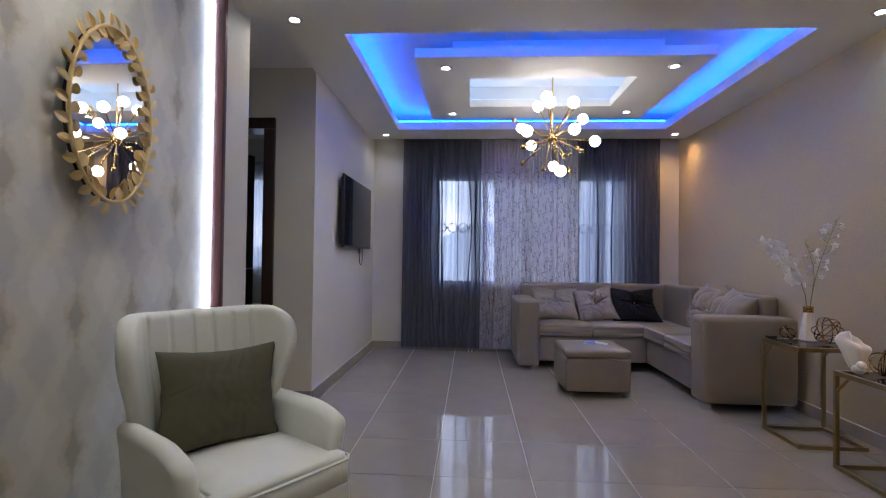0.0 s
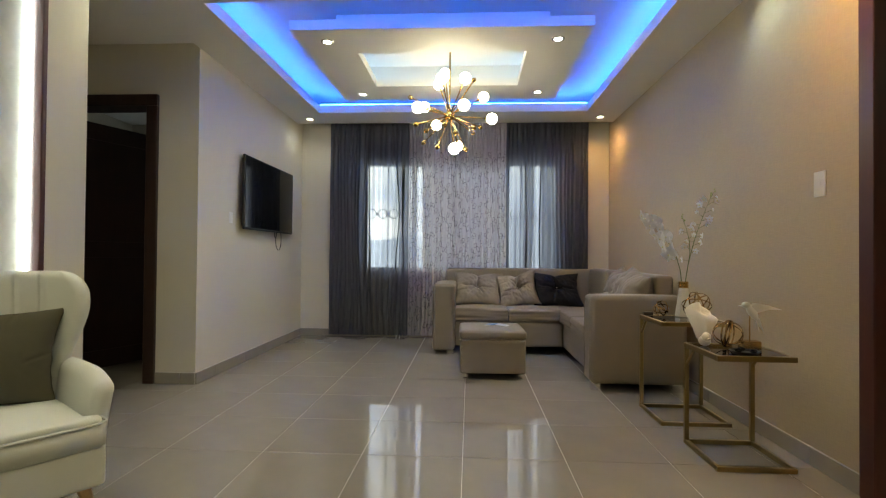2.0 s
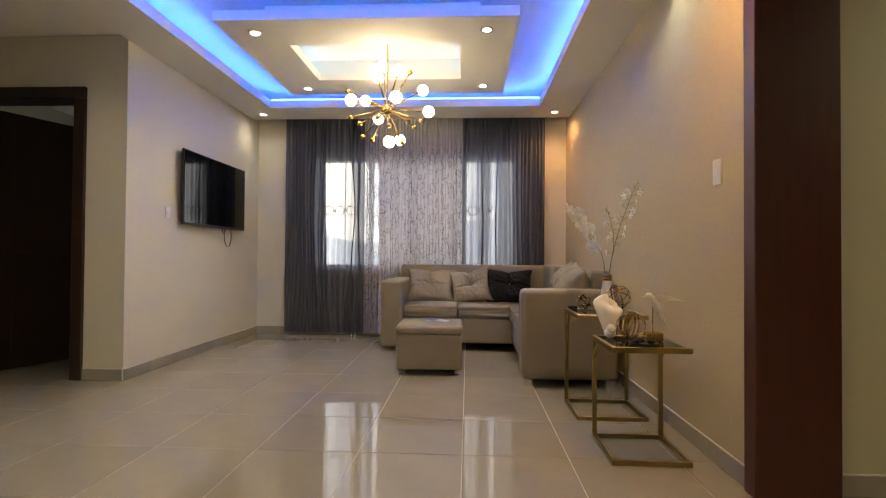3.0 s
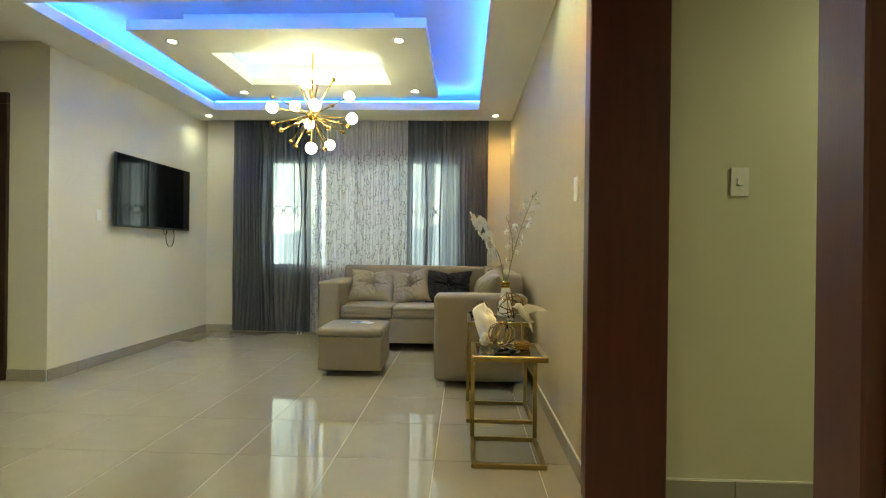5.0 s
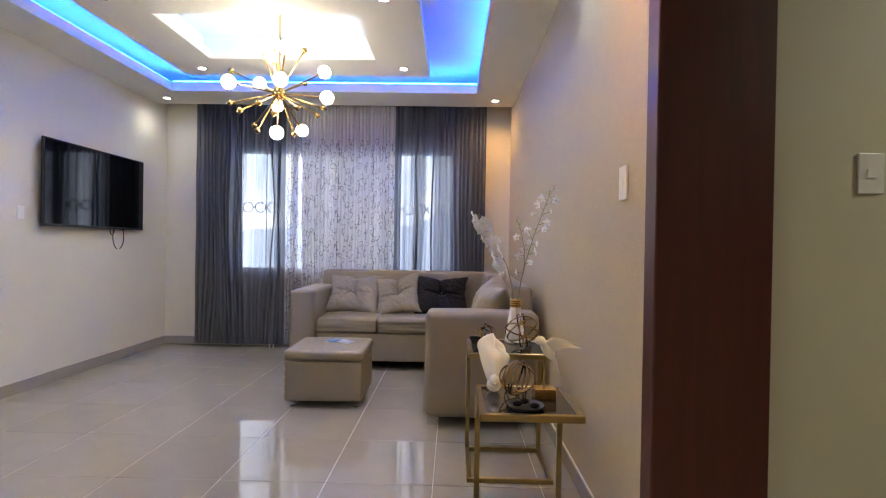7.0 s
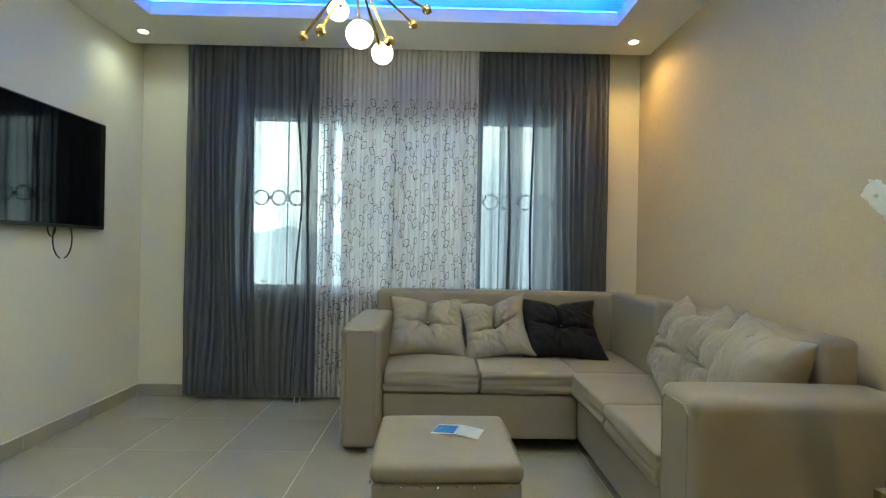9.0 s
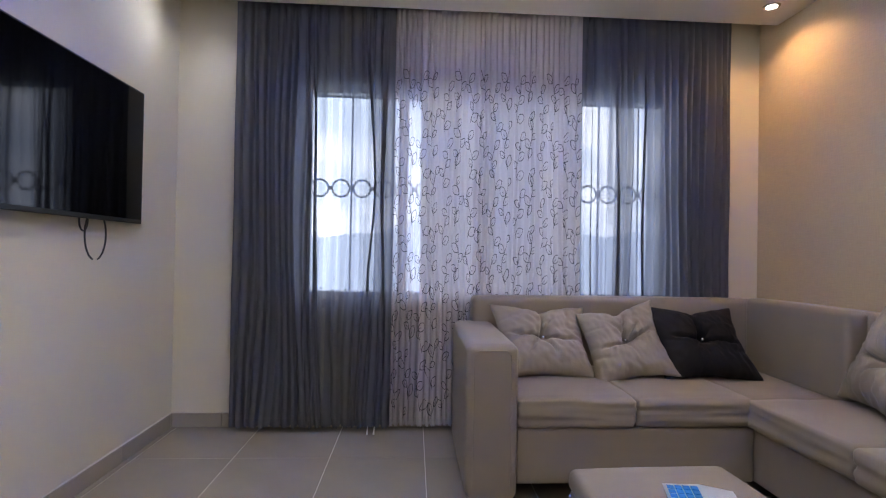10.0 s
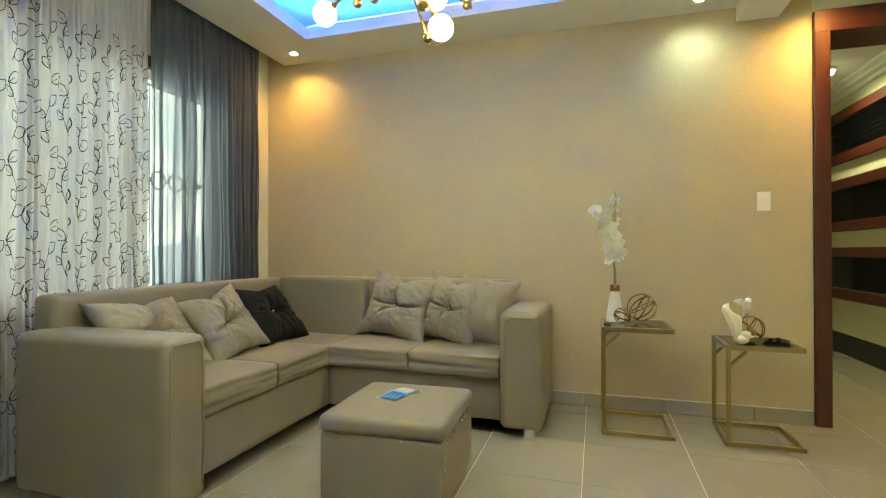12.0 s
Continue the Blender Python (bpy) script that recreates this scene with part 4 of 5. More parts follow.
LB = "taupe buttoned throw cushion leaning on the sofa back"
pillow((1.39, 5.975, 0.458), 4, -42, 2, (0.53, 0.46), TAUPE_PILLOW, LB, True, 2, 0.20)
pillow((1.80, 5.95, 0.452), -8, -36, -13, (0.44, 0.44), TAUPE_PILLOW, LB, True, 3, 0.18)
pillow((2.245, 5.955, 0.458), 2, -37, 2, (0.53, 0.44), CHARCOAL, "charcoal buttoned throw cushion leaning on the sofa back", True, 4, 0.19)
pillow((2.56, 5.35, 0.455), -104, -22, 6, (0.56, 0.46), TAUPE_PILLOW, LB, True, 5, 0.21)
pillow((2.53, 4.95, 0.450), -106, -20, 10, (0.43, 0.45), TAUPE_PILLOW, LB, True, 6, 0.23)
pillow((2.55, 4.715, 0.455), -88, -18, 10, (0.38, 0.44), TAUPE_PILLOW, "taupe throw cushion squeezed against the sofa arm", False, 7, 0.25)

# ---- ottoman and brochure ----
ot = thing("ottoman", (1.475, 4.835, 0.0), "square taupe leatherette ottoman with studded lid on chrome feet", "ottoman", turn=1.5)
obody = part("body", soft_box((-0.262, 0.262, -0.255, 0.255, 0.055, 0.325), 0.012, 3, 0.006, 0.003, 3), TAUPE, ot, smooth=True)
lid = part("lid", soft_box((-0.268, 0.268, -0.26, 0.26, 0.327, 0.395), 0.024, 4, 0.008, 0.003, 5), TAUPE, ot, smooth=True)
stud = bpy.data.meshes.new("stud")
b = ball(0.0055, (0, 0, 0), 8)
b.to_mesh(stud)
b.free()
stud.materials.append(CHROME)
for k in range(8):
    f = -0.22 + 0.44 * k / 7
    for p in ((f, -0.264, 0.318), (-0.271, f, 0.318)):
        o = new("stud", stud)
        o.parent, o.location = obody, p
for k in range(4):
    o = new("stud", stud)
    o.parent, o.location = obody, (-0.25, -0.262, 0.27 - 0.05 * k)
for x in (-0.22, 0.22):
    for y in (-0.21, 0.21):
        part("foot", lathe([(0.021, 0.0), (0.021, 0.012), (0.015, 0.016), (0.018, 0.05), (0.022, 0.056)], 16, at=(x, y, 0)), CHROME, ot, "round chrome foot")
br = thing("brochure", (1.53, 4.865, 0.404), "folded white brochure with blue print lying on the ottoman", "brochure", turn=-18)
bm = bmesh.new()
g = [[bm.verts.new((x, y, z)) for y in (-0.055, 0.055)] for x, z in ((-0.10, 0.0), (-0.05, 0.004), (0.0, 0.010), (0.045, 0.006), (0.095, 0.001))]
for a, c in zip(g, g[1:]):
    bm.faces.new((a[0], c[0], c[1], a[1]))
bmesh.ops.solidify(bm, geom=bm.faces[:], thickness=0.0012)
part("sheet", bm, BROCHURE, br)
for i in range(4):
    for j in range(3):
        part("printed_block", box(-0.092 + i * 0.022, -0.073 + i * 0.022, -0.045 + j * 0.028, -0.022 + j * 0.028, 0.0052 + 0.001 * i, 0.0062 + 0.0018 * i), BLUE_INK, br, "blue print")

# ---- nesting side tables ----


def side_table(x0, x1, y0, y1, h, label):
    cx, cy = (x0 + x1) / 2, (y0 + y1) / 2
    t = thing("side_table", (cx, cy, 0), label, "side table", "nesting side tables")
    w, d, r = (x1 - x0) / 2, (y1 - y0) / 2, 0.011
    for b in ((-w, w, -d, -d + 2 * r, 0, 2 * r), (-w, w, d - 2 * r, d, 0, 2 * r), (-w, -w + 2 * r, -d + 2 * r, d - 2 * r, 0, 2 * r), (w - 2 * r, w, -d + 2 * r, d - 2 * r, 0, 2 * r)):
        part("foot_rail", box(*b, 0.002, 1), OLD_BRASS, t)
    for s in (-1, 1):
        x = s * (w - r)
        part("post", box(x - r, x + r, d - 2 * r, d, 2 * r, h - 0.026, 0.002, 1), OLD_BRASS, t)
        part("brace", tube([(x, d - r, h - 0.12), (x, d - 0.10, h - 0.028)], 0.009, 8), OLD_BRASS, t)
    for b in ((-w, w, -d, -d + 2 * r, h - 0.026, h), (-w, w, d - 2 * r, d, h - 0.026, h), (-w, -w + 2 * r, -d + 2 * r, d - 2 * r, h - 0.026, h), (w - 2 * r, w, -d + 2 * r, d - 2 * r, h - 0.026, h)):
        part("top_rail", box(*b, 0.002, 1), OLD_BRASS, t)
    part("glass_top", box(-w + 2 * r + 0.001, w - 2 * r - 0.001, -d + 2 * r + 0.001, d - 2 * r - 0.001, h - 0.008, h - 0.002), DARK_GLASS, t, "dark smoked glass top")
    return t


side_table(2.43, 2.84, 3.60, 3.985, 0.615, "tall brass side table with a smoked glass top")
side_table(2.45, 2.815, 2.975, 3.345, 0.54, "low brass side table with a smoked glass top")


def ring_orb(place, R, n, seed, label):
    r = random.Random(seed)
    o = thing("ring_orb", (place[0], place[1], place[2] + R + 0.004), label, "ornament", "gold orbs")
    for k in range(n):
        m = Euler((r.uniform(0.3, 2.8), r.uniform(0, 3), k * 3.14 / n)).to_matrix()
        bm = bmesh.new()
        seg, rw = 32, 0.0035
        rows = []
        for i in range(seg):
            a = 2 * math.pi * i / seg
            rows.append([bm.verts.new(m @ Vector(((R + dr) * math.cos(a), (R + dr) * math.sin(a), dz))) for dr, dz in ((0, -rw), (0, rw), (-0.003, rw), (-0.003, -rw))])
        for i in range(seg):
            a, c = rows[i], rows[(i + 1) % seg]
            for j in range(4):
                bm.faces.new((a[j], a[(j + 1) % 4], c[(j + 1) % 4], c[j]))
        part("hoop", bm, BRONZE_GOLD, o)
    return o


ring_orb((2.70, 3.75, 0.615), 0.085, 5, 1, "large polished gold orb of crossed hoops")
ring_orb((2.53, 3.87, 0.615), 0.05, 4, 2, "small polished gold orb of crossed hoops")
ring_orb((2.605, 3.19, 0.54), 0.07, 5, 3, "polished gold orb of crossed hoops")

# vase with orchid sprays
VX, VY, VZ = 2.685, 3.905, 0.615
va = thing("vase", (VX, VY, VZ), "white marbled ceramic vase with a gold neck", "vase")
part("body", lathe([(0.052, 0.0), (0.055, 0.006), (0.030, 0.175), (0.027, 0.185)], 8), MARBLE, va)
for k in range(4):
    part("neck_ring", lathe([(0.027, 0.186 + 0.011 * k), (0.031, 0.189 + 0.011 * k), (0.031, 0.193 + 0.011 * k), (0.027, 0.196 + 0.011 * k)], 20), BRASS, va, "gold ring")


def petal_bm(L, w):
    """A rounded, cupped petal."""
    b = bmesh.new()
    rows = []
    for i in range(8):
        f = i / 7
        hw = w / 2 * max(0.06, math.sin(math.pi * (0.04 + 0.92 * f ** 0.75))) ** 0.7
        rows.append([b.verts.new((j * hw, -0.16 * L * f * f + 0.10 * L * j * j, L * f - 0.05 * L * j * j)) for j in (-1, -0.5, 0, 0.5, 1)])
    for a, c in zip(rows, rows[1:]):
        for j in range(4):
            b.faces.new((a[j], a[j + 1], c[j + 1], c[j]))
    return b


PM = {}
for key, (L, w) in {"big": (0.046, 0.060), "sepal": (0.042, 0.030), "small": (0.022, 0.017)}.items():
    me = bpy.data.meshes.new("petal")
    b = petal_bm(L, w)
    b.to_mesh(me)
    b.free()
    me.materials.append(PETAL)
    for f in me.polygons:
        f.use_smooth = True
    PM[key] = me


def spray(name, pts, flowers, size, seed, label):
    r = random.Random(seed)
    s = thing(name, (VX, VY, VZ + 0.20), label, "flower spray")
    P = [Vector(p) for p in pts]

    def along(f):
        k = min(int(f * (len(P) - 1)), len(P) - 2)
        q = f * (len(P) - 1) - k
        return P[k].lerp(P[k + 1], q)

    fine = [along(i / 24) for i in range(25)]
    part("stem", tube(fine, 0.0032, 6, taper=0.0012), STEM, s, "green stem")
    for i in range(flowers):
        f = 0.44 + 0.52 * i / flowers
        sway = (-1, 1)[i % 2] * (0.026 if size == "big" else 0.045)
        c = along(f) + Vector((sway * r.uniform(0.5, 1.1) - (0.02 if size == "big" else 0), -sway * r.uniform(0.2, 0.8) - (0.015 if size == "big" else 0), r.uniform(-0.012, 0.02)))
        k = (1.32 - 0.42 * i / flowers) if size == "big" else r.uniform(0.7, 1.2)
        base = Matrix.Translation(c) @ Matrix.Rotation((r.uniform(-1.75, -0.8) if size == "big" else r.uniform(-1.9, 0.6)), 4, "Z") @ Matrix.Rotation(r.uniform(-0.1, 0.5), 4, "X") @ Matrix.Rotation(r.uniform(-0.3, 0.3), 4, "Y")
        for j in range(5):
            o = new("petal", PM[("sepal", "big", "sepal", "sepal", "big")[j] if size == "big" else size])
            o.parent = s
            o.matrix_basis = base @ Matrix.Translation((0, (-0.003, -0.006)[j in (1, 4)] * k, 0)) @ Matrix.Rotation(j * 2 * math.pi / 5, 4, "Y") @ Matrix.Diagonal((k, k, k, 1))
        part("flower_heart", ball(0.005 * k, base @ Vector((0, -0.010 * k, -0.004)), 8), HEART, s)
        part("twig", tube([along(f - 0.02), c], 0.0012, 5), STEM, s)
    for i in range(4):
        part("bud", ball(0.006 - 0.0008 * i, along(0.94 + 0.02 * i) + Vector((r.uniform(-0.01, 0.01), 0, 0.004 * i)), 8, scale=(1, 1, 1.3)), BUD, s)
    return s


spray("orchid_spray", [(0, 0, -0.18), (-0.012, -0.005, 0.0), (-0.022, -0.005, 0.10), (-0.045, 0.01, 0.20), (-0.085, 0.03, 0.28), (-0.13, 0.06, 0.37), (-0.17, 0.095, 0.44), (-0.205, 0.13, 0.475)], 13, "big", 3, "spray of white orchids in the vase")
spray("blossom_spray", [(0.004, 0, -0.18), (0.008, 0.0, 0.0), (0.026, 0.0, 0.12), (0.055, 0.005, 0.24), (0.085, 0.0, 0.35), (0.12, -0.005, 0.45), (0.155, -0.01, 0.55), (0.19, -0.01, 0.62)], 14, "small", 5, "thin spray of small pale blossoms in the vase")
spray("blossom_spray", [(0.006, 0.003, -0.18), (0.010, 0.003, 0.0), (0.028, 0.004, 0.12), (0.045, 0.01, 0.21), (0.045, 0.02, 0.30), (0.03, 0.03, 0.38), (0.005, 0.04, 0.46)], 6, "small", 8, "short side twig of small pale blossoms in the vase")

# ornaments on the low table
TZ = 0.54
bird = thing("bird_figurine", (2.708, 3.18, TZ), "white ceramic swallow on a gold rod and block", "figurine")
part("block", box(-0.043, 0.043, -0.03, 0.03, 0, 0.042, 0.003, 1), BRASS, bird)
part("rod", tube([(0, 0, 0.042), (0, 0, 0.22)], 0.003, 8), BRASS, bird)
bm = ball(0.021, (0, 0, 0), 16, scale=(1.0, 0.95, 2.3))
for v in bm.verts:
    v.co.x *= 1 - 0.35 * min(0.0, v.co.z / 0.048) ** 2
moved(bm, pose(0.012, 0, 0.185, 0, -32, 0))
ball(0.018, (-0.018, 0, 0.222), 12, bm=bm, scale=(1.15, 0.95, 0.95))
bmesh.ops.create_cone(bm, segments=8, radius1=0.005, radius2=0.0005, depth=0.02, cap_ends=True, matrix=pose(-0.046, 0, 0.218, 0, -90, 0))


def blade(pts, thick):
    """A tapering feathered blade: a fan of points with a thickness."""
    f = bm.faces.new([bm.verts.new(p) for p in pts])
    bmesh.ops.solidify(bm, geom=[f], thickness=thick)


for sg in (-1, 1):
    blade([(0.0, sg * 0.012, 0.215), (0.03, sg * 0.020, 0.232), (0.075, sg * 0.032, 0.224), (0.132, sg * 0.045, 0.203), (0.075, sg * 0.036, 0.203), (0.028, sg * 0.022, 0.185)], 0.005 * sg)
    blade([(0.022, sg * 0.001, 0.165), (0.042, sg * 0.010, 0.158), (0.052, sg * 0.018, 0.115), (0.060, sg * 0.022, 0.082), (0.044, sg * 0.010, 0.112)], 0.004 * sg)
part("swallow", bm, CERAMIC, bird, smooth=False)
sculpt = thing("sculpture", (2.52, 3.275, TZ), "white ceramic bird-like sculpture with a raised tail", "figurine")
bm = bmesh.new()
rings = []
for i in range(19):
    f = i / 18
    rx = (0.024 + 0.048 * f ** 0.9) * math.sqrt(max(0.01, 1 - max(0.0, (f - 0.72) / 0.28) ** 2))
    ring = []
    for k in range(28):
        a = 2 * math.pi * k / 28
        rib = 1 + 0.13 * math.sin(5 * a + 2.5 * f) * (0.4 + f)
        slope = 0.030 * f * math.cos(a - 2.6)
        ring.append(bm.verts.new((1.2 * rx * rib * math.cos(a) - 0.022 * f, 0.45 * rx * rib * math.sin(a) + 0.03 * f * f, 0.028 + 0.165 * f + slope)))
    rings.append(ring)
for a, c in zip(rings, rings[1:]):
    for k in range(28):
        bm.faces.new((a[k], a[(k + 1) % 28], c[(k + 1) % 28], c[k]))
bm.faces.new(rings[0][::-1])
bm.faces.new(rings[-1])
moved(bm, Matrix.Rotation(radians(-42), 4, "Z"))
ball(0.024, (0.0, -0.040, 0.048), 14, bm=bm, scale=(0.9, 1.15, 1.0))
ball(0.032, (0.0, -0.018, 0.024), 14, bm=bm, scale=(0.9, 1.2, 0.78))
bmesh.ops.create_cone(bm, segments=8, radius1=0.008, radius2=0.001, depth=0.026, cap_ends=True, matrix=pose(0.0, -0.072, 0.042, 75, 0, 0))
part("body", bm, CERAMIC, sculpt, smooth=True)
tray = thing("tray", (2.62, 3.06, TZ), "flat black tray holding small dark things", "tray")
part("dish", lathe([(0.055, 0.0), (0.068, 0.012), (0.065, 0.013), (0.05, 0.003)], 24), BLACK, tray)
for k, (x, y) in enumerate(((0.03, -0.02), (-0.03, 0.0), (0.0, 0.03))):
    part("pebble", ball(0.014, (x, y, 0.014), 10, scale=(1.3, 1, 0.7)), SCREEN, tray, smooth=True)
cup = thing("small_box", (2.475, 3.955, 0.615), "small black plastic box beside the vase", "box")
part("case", box(-0.03, 0.03, -0.02, 0.02, 0, 0.022, 0.006, 2), BLACK, cup)

# ---- wingback armchair ----
AC = thing("armchair", (-0.45, 2.28, 0.0), "ivory velvet wingback armchair with channelled back on beech legs", "armchair", turn=55)
AC.scale = (1.03, 1.03, 0.99)


# back: channelled panel that turns forward into two flared wings


def back_section(z):
    """Half of the mid-line at one height: points from the middle to the wing's edge."""
    f = min(1.0, max(0.0, (z - 0.50) / 0.30))
    f = f * f * (3 - 2 * f)
    top = max(0.0, (z - 0.82) / 0.108)
    flat = 0.185 + 0.02 * f
    reach = (0.065 + 0.085 * f) * math.sqrt(max(0.02, 1 - 0.98 * top * top))
    y0 = 0.20 + 0.08 * (z - 0.34) / 0.6
    half = [(flat * k / 36, y0) for k in range(37)]
    r, turn = 0.06, radians(62)
    for k in range(1, 9):
        a = turn * k / 8
        half.append((flat + r * math.sin(a), y0 - r + r * math.cos(a)))
    px, py = half[-1]
    for k in range(1, 15):
        w = 1 - (1 - k / 14) ** 1.6
        half.append((px + math.cos(turn) * reach * w, py - math.sin(turn) * reach * w))
    return half, flat


ZT, TH, RIM = 0.928, 0.062, 0.034
fronts, backs = [], []
bm = bmesh.new()
for k in range(37):
    z = 0.32 + (ZT - 0.32) * (1 - (1 - k / 36) ** 1.7)
    half, flat = back_section(z)
    line = [(-x, y) for x, y in half[:0:-1]] + half
    along = [0.0]
    for (xa, ya), (xb, yb) in zip(line, line[1:]):
        along.append(along[-1] + math.hypot(xb - xa, yb - ya))
    fr, bk = [], []
    for i, (x, y) in enumerate(line):
        (xa, ya), (xb, yb) = line[max(0, i - 1)], line[min(len(line) - 1, i + 1)]
        L = math.hypot(xb - xa, yb - ya) or 1
        nx, ny = (yb - ya) / L, -(xb - xa) / L
        d = min(along[i], along[-1] - along[i], ZT - z)
        h = TH / 2 * math.sqrt(max(0.0, 1 - (1 - min(1, d / RIM)) ** 2))
        seam = min(abs(abs(x) - q * flat) for q in (0.2, 0.6, 1.0))
        cut = 0.012 * math.exp(-(seam / 0.006) ** 2) * min(1, d / RIM) if abs(x) < 1.1 * flat else 0
        fr.append(bm.verts.new((x + nx * (h - cut), y + ny * (h - cut), z)))
        bk.append(bm.verts.new((x - nx * h, y - ny * h, z)))
    fronts.append(fr)
    backs.append(bk)
for g, flip in ((fronts, False), (backs, True)):
    for a, c in zip(g, g[1:]):
        for i in range(len(a) - 1):
            f = (a[i], a[i + 1], c[i + 1], c[i])
            bm.faces.new(f[::-1] if flip else f)
bmesh.ops.remove_doubles(bm, verts=bm.verts, dist=0.0003)
part("backrest", bm, IVORY, AC, smooth=True)
for sg in (-1, 1):
    x0, x1 = sorted((sg * 0.222, sg * 0.292))
    bm = soft_box((x0, x1, -0.265, 0.20, 0.18, 0.555), 0.032, 5, 0.006, 0.0, 3)
    for v in bm.verts:
        f = (v.co.z - 0.18) / 0.375
        front = max(0.0, (-v.co.y - 0.08) / 0.185)
        v.co.x += sg * 0.03 * f * f
        v.co.z -= 0.05 * front ** 2 * f
        v.co.y += 0.02 * (1 - f)
    part("arm", bm, IVORY, AC, smooth=True)
part("seat_base", soft_box((-0.265, 0.265, -0.342, 0.24, 0.17, 0.318), 0.018, 4, 0.003, 0.001, 2), IVORY, AC, smooth=True)
bm = bmesh.new()
loop = ((-0.224, 0.19), (-0.224, -0.26), (-0.268, -0.265), (-0.268, -0.318), (-0.240, -0.346), (0.240, -0.346), (0.268, -0.318), (0.268, -0.265), (0.224, -0.26), (0.224, 0.19))
low = bm.faces.new([bm.verts.new((x, y, 0.312)) for x, y in loop])
up = bmesh.ops.extrude_face_region(bm, geom=[low])
for v in up["geom"]:
    if isinstance(v, bmesh.types.BMVert):
        v.co.z = 0.405
bmesh.ops.recalc_face_normals(bm, faces=bm.faces)
bmesh.ops.bevel(bm, geom=[e for e in bm.edges if abs(e.verts[0].co.z - e.verts[1].co.z) < 0.001 and e.verts[0].co.z > 0.35], offset=0.012, segments=4, affect="EDGES")
bmesh.ops.triangulate(bm, faces=[f for f in bm.faces if len(f.verts) > 4])
bmesh.ops.subdivide_edges(bm, edges=[e for e in bm.edges if e.calc_length() > 0.12], cuts=3, use_grid_fill=True)
for v in bm.verts:
    if v.co.z > 0.40:
        v.co.z += 0.022 * math.sqrt(max(0.0, (1 - (v.co.x / 0.27) ** 2) * (1 - ((v.co.y + 0.085) / 0.28) ** 2)))
seat = part("seat_cushion", bm, IVORY, AC, smooth=True)
part("piping", tube([(-0.269, -0.262, 0.396), (-0.269, -0.318, 0.396), (-0.241, -0.347, 0.396), (0.0, -0.350, 0.396), (0.241, -0.347, 0.396), (0.269, -0.318, 0.396), (0.269, -0.262, 0.396)], 0.005, 8), IVORY, seat)
for sx in (-1, 1):
    for y, o in ((-0.27, -0.05), (0.20, 0.06)):
        part("leg", tube([(sx * 0.21, y, 0.18), (sx * 0.25, y + o, 0.0)], 0.023, 12, taper=0.012), LEGWOOD, AC, "tapered beech leg")
ap = pillow((-0.49, 2.31, 0.418), 52, -20, 2, (0.46, 0.37), OLIVE_CLOTH, "olive green cloth cushion on the armchair", False, 9, 0.14)

# ---- bedroom glimpse ----
bed = thing("bed", (-2.35, 5.75, 0.0), "bed with a pale cover in the room behind the hall door", "bed")
part("frame", box(-0.55, 0.5, -0.6, 0.8, 0.0, 0.28, 0.01, 1), DARK_WOOD, bed)
part("mattress", soft_box((-0.53, 0.48, -0.58, 0.78, 0.285, 0.55), 0.05, 3, 0.01, 0.006, 5), IVORY, bed, smooth=True)
bc = Cloth(-2.82, -2.12, 6.57, 14, 0.02, 12)
curtain(bc, 0.9, 2.3, WHITE_SHEER, "white voile curtain over the bedroom window")

# ---- outdoors ----
bm = bmesh.new()
bmesh.ops.create_grid(bm, x_segments=4, y_segments=4, size=2500, matrix=Matrix.Translation((0, 0, -14.0)))
setting(finish("ground", bm, GRASS), "green meadow outside the window", "ground")
bm = bmesh.new()
g = [[bm.verts.new((-260 + 26 * i, 120 - 0.12 * abs(i - 10) ** 2, z)) for i in range(21)] for z in (-30, 0, 60, 140)]
for a, c in zip(g, g[1:]):
    for i in range(20):
        bm.faces.new((a[i], a[i + 1], c[i + 1], c[i]))
setting(finish("backdrop", bm, SKY_SHEET), "bright blue sky with white clouds beyond the window", "sky")
# ridge sheet of the backdrop; it glows, its haze is only colour
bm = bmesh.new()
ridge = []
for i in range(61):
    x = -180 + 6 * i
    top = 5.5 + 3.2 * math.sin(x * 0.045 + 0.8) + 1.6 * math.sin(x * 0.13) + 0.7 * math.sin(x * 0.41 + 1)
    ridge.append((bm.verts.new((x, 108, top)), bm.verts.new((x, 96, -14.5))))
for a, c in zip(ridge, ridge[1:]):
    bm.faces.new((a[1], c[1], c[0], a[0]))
setting(finish("backdrop_hills", bm, HAZE_GLOW), "glowing backdrop ridge beyond the window, haze and daylight put into its blue colour", "hills")


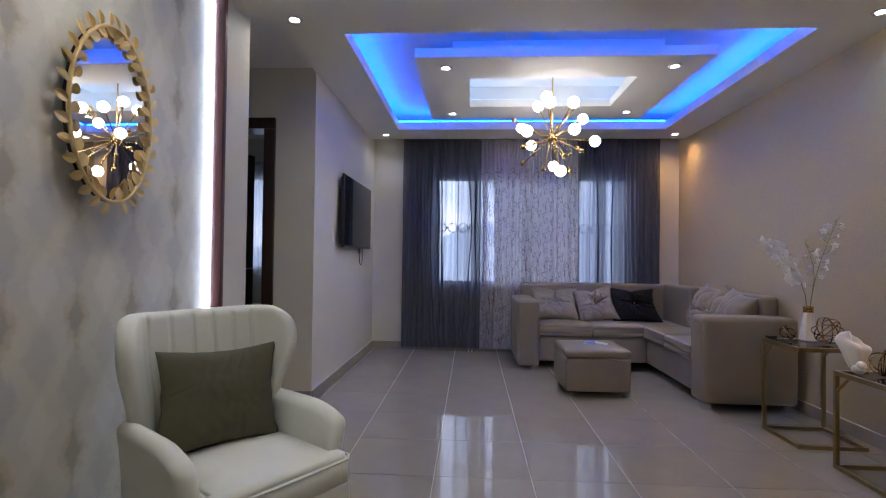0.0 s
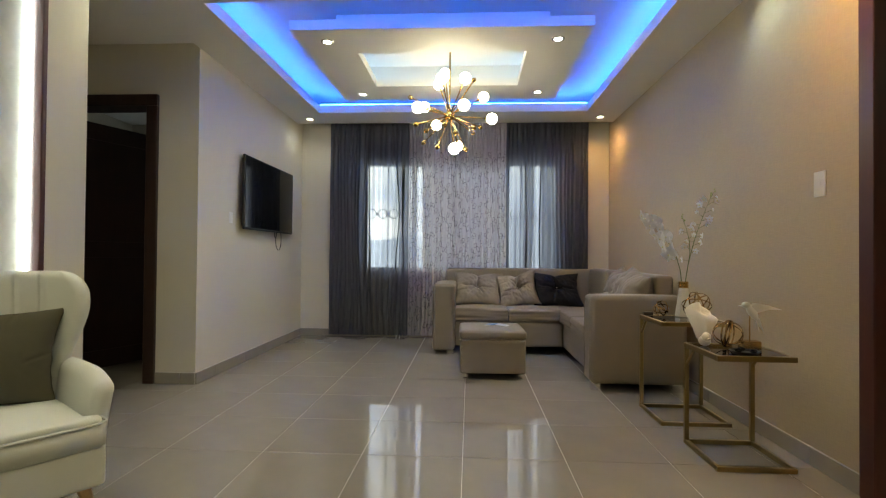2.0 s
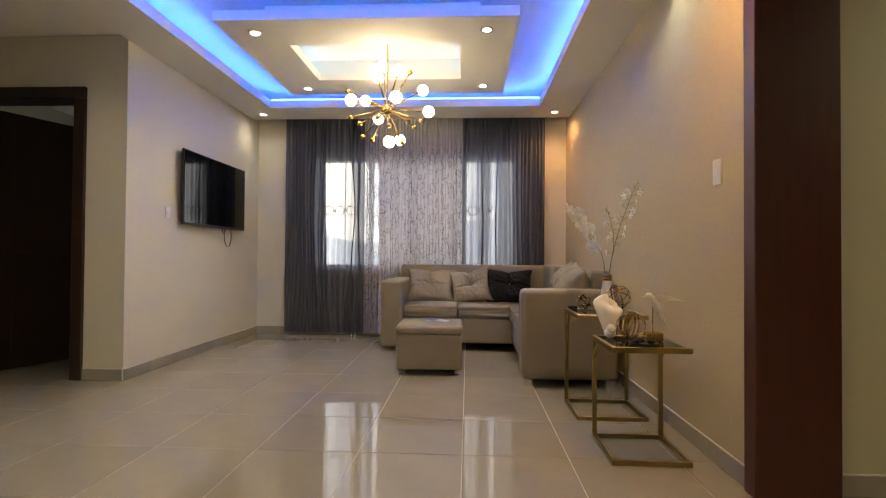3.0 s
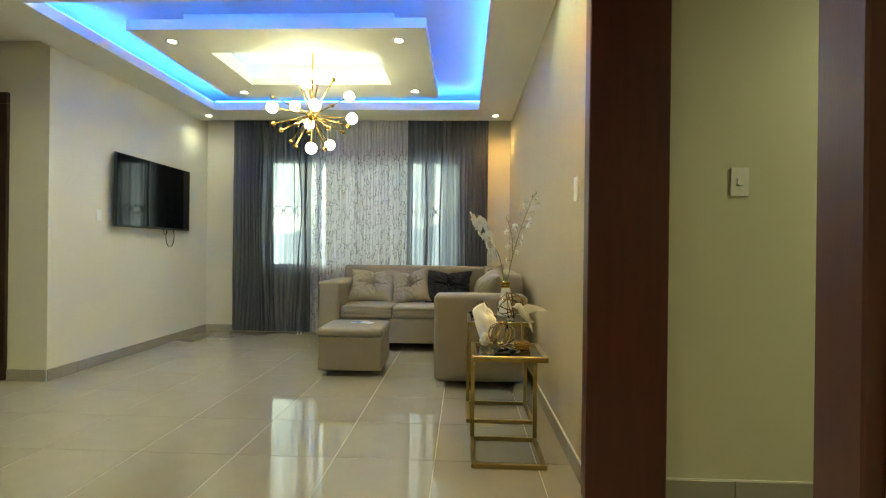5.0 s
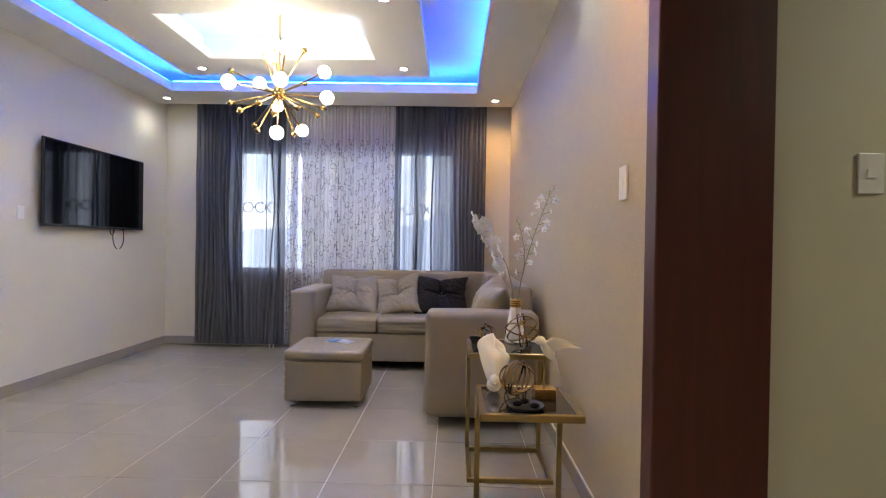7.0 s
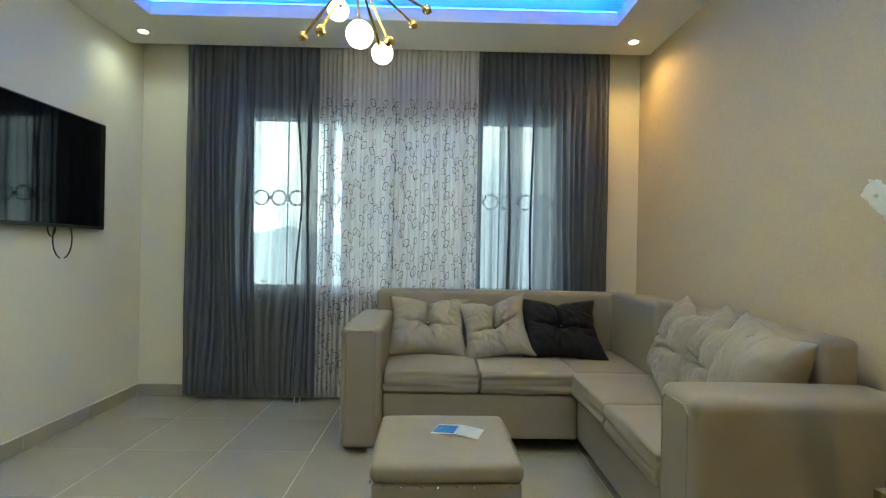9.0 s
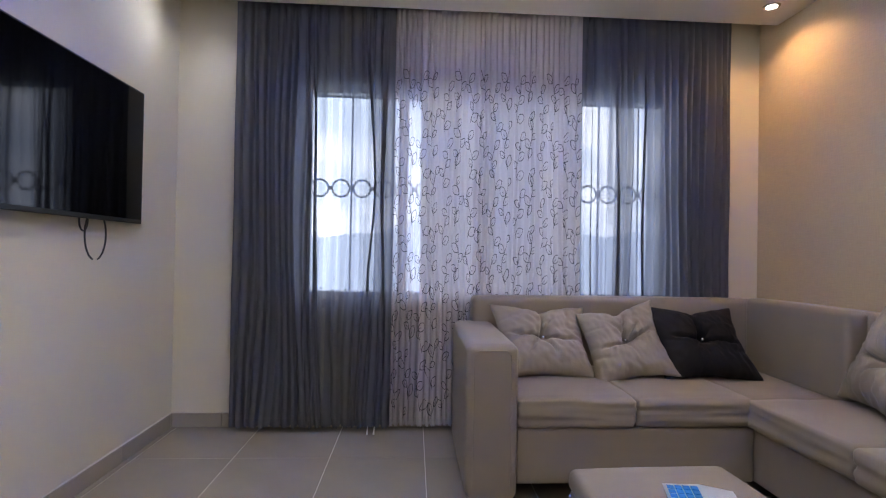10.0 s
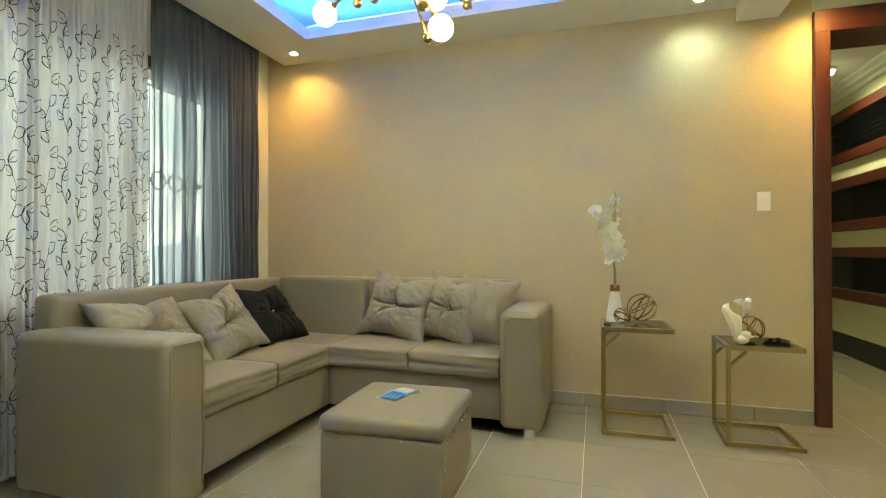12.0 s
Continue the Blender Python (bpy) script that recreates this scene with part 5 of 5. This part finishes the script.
def tree(x, y, h, seed):
    r = random.Random(seed)
    t = thing("tree", (x, y, -14.0), "broadleaf tree standing in the meadow outside", "tree", "trees outside")
    part("trunk", tube([(0, 0, 0), (0.1, 0.05, h * 0.3), (0.0, 0.1, h * 0.6)], 0.22, 8, taper=0.08), BARK, t)
    tips = []
    for k in range(7):
        a = k * 2.4
        p = Vector((math.cos(a) * h * 0.22, math.sin(a) * h * 0.22, h * r.uniform(0.6, 0.9)))
        part("limb", tube([(0, 0.08, h * r.uniform(0.35, 0.55)), p], 0.07, 6, taper=0.02), BARK, t)
        tips.append(p)
    bm = bmesh.new()
    for k in range(1500):
        p = tips[k % 7] + Vector([r.gauss(0, h * 0.09) for _ in range(3)])
        m = Euler([r.uniform(0, 6.28) for _ in range(3)]).to_matrix()
        s = r.uniform(0.10, 0.2)
        bm.faces.new([bm.verts.new(p + m @ Vector(q) * s) for q in ((-1, 0, 0), (0, -0.5, 0), (1, 0, 0.1), (0, 0.5, 0))])
    part("crown", bm, LEAF, t)


for k, (x, y, h) in enumerate(((-16.0, 60, 11.2), (-3.0, 44, 12.4), (14.0, 64, 11.0))):
    tree(x, y, h, 20 + k)

# ---- floor tiles ----
TX, TY, X0T, Y0T, GAP = 0.505, 0.515, 0.25, 6.14, 0.0035
tile_me = bpy.data.meshes.new("tile")
b = box(0, TX - GAP, 0, TY - GAP, -0.010, 0.0, 0.0008, 1)
b.to_mesh(tile_me)
b.free()
tile_me.materials.append(TILE)
for i in range(-4, 6):
    for j in range(-12, 1):
        o = new("tile", tile_me)
        o.parent = floor
        o.location = (X0T + i * TX + GAP / 2, Y0T + j * TY + GAP / 2, 0)
bm = bmesh.new()
for i in range(-7, 16):
    for j in range(-17, 2):
        if -4 <= i < 6 and -12 <= j < 1:
            continue
        x, y = X0T + i * TX + GAP / 2, Y0T + j * TY + GAP / 2
        box(x, x + TX - GAP, y, y + TY - GAP, -0.010, 0.0, bm=bm)
rest = finish("tile_rest", bm, TILE)
rest.parent = floor
tagged(rest, kind="stuff")
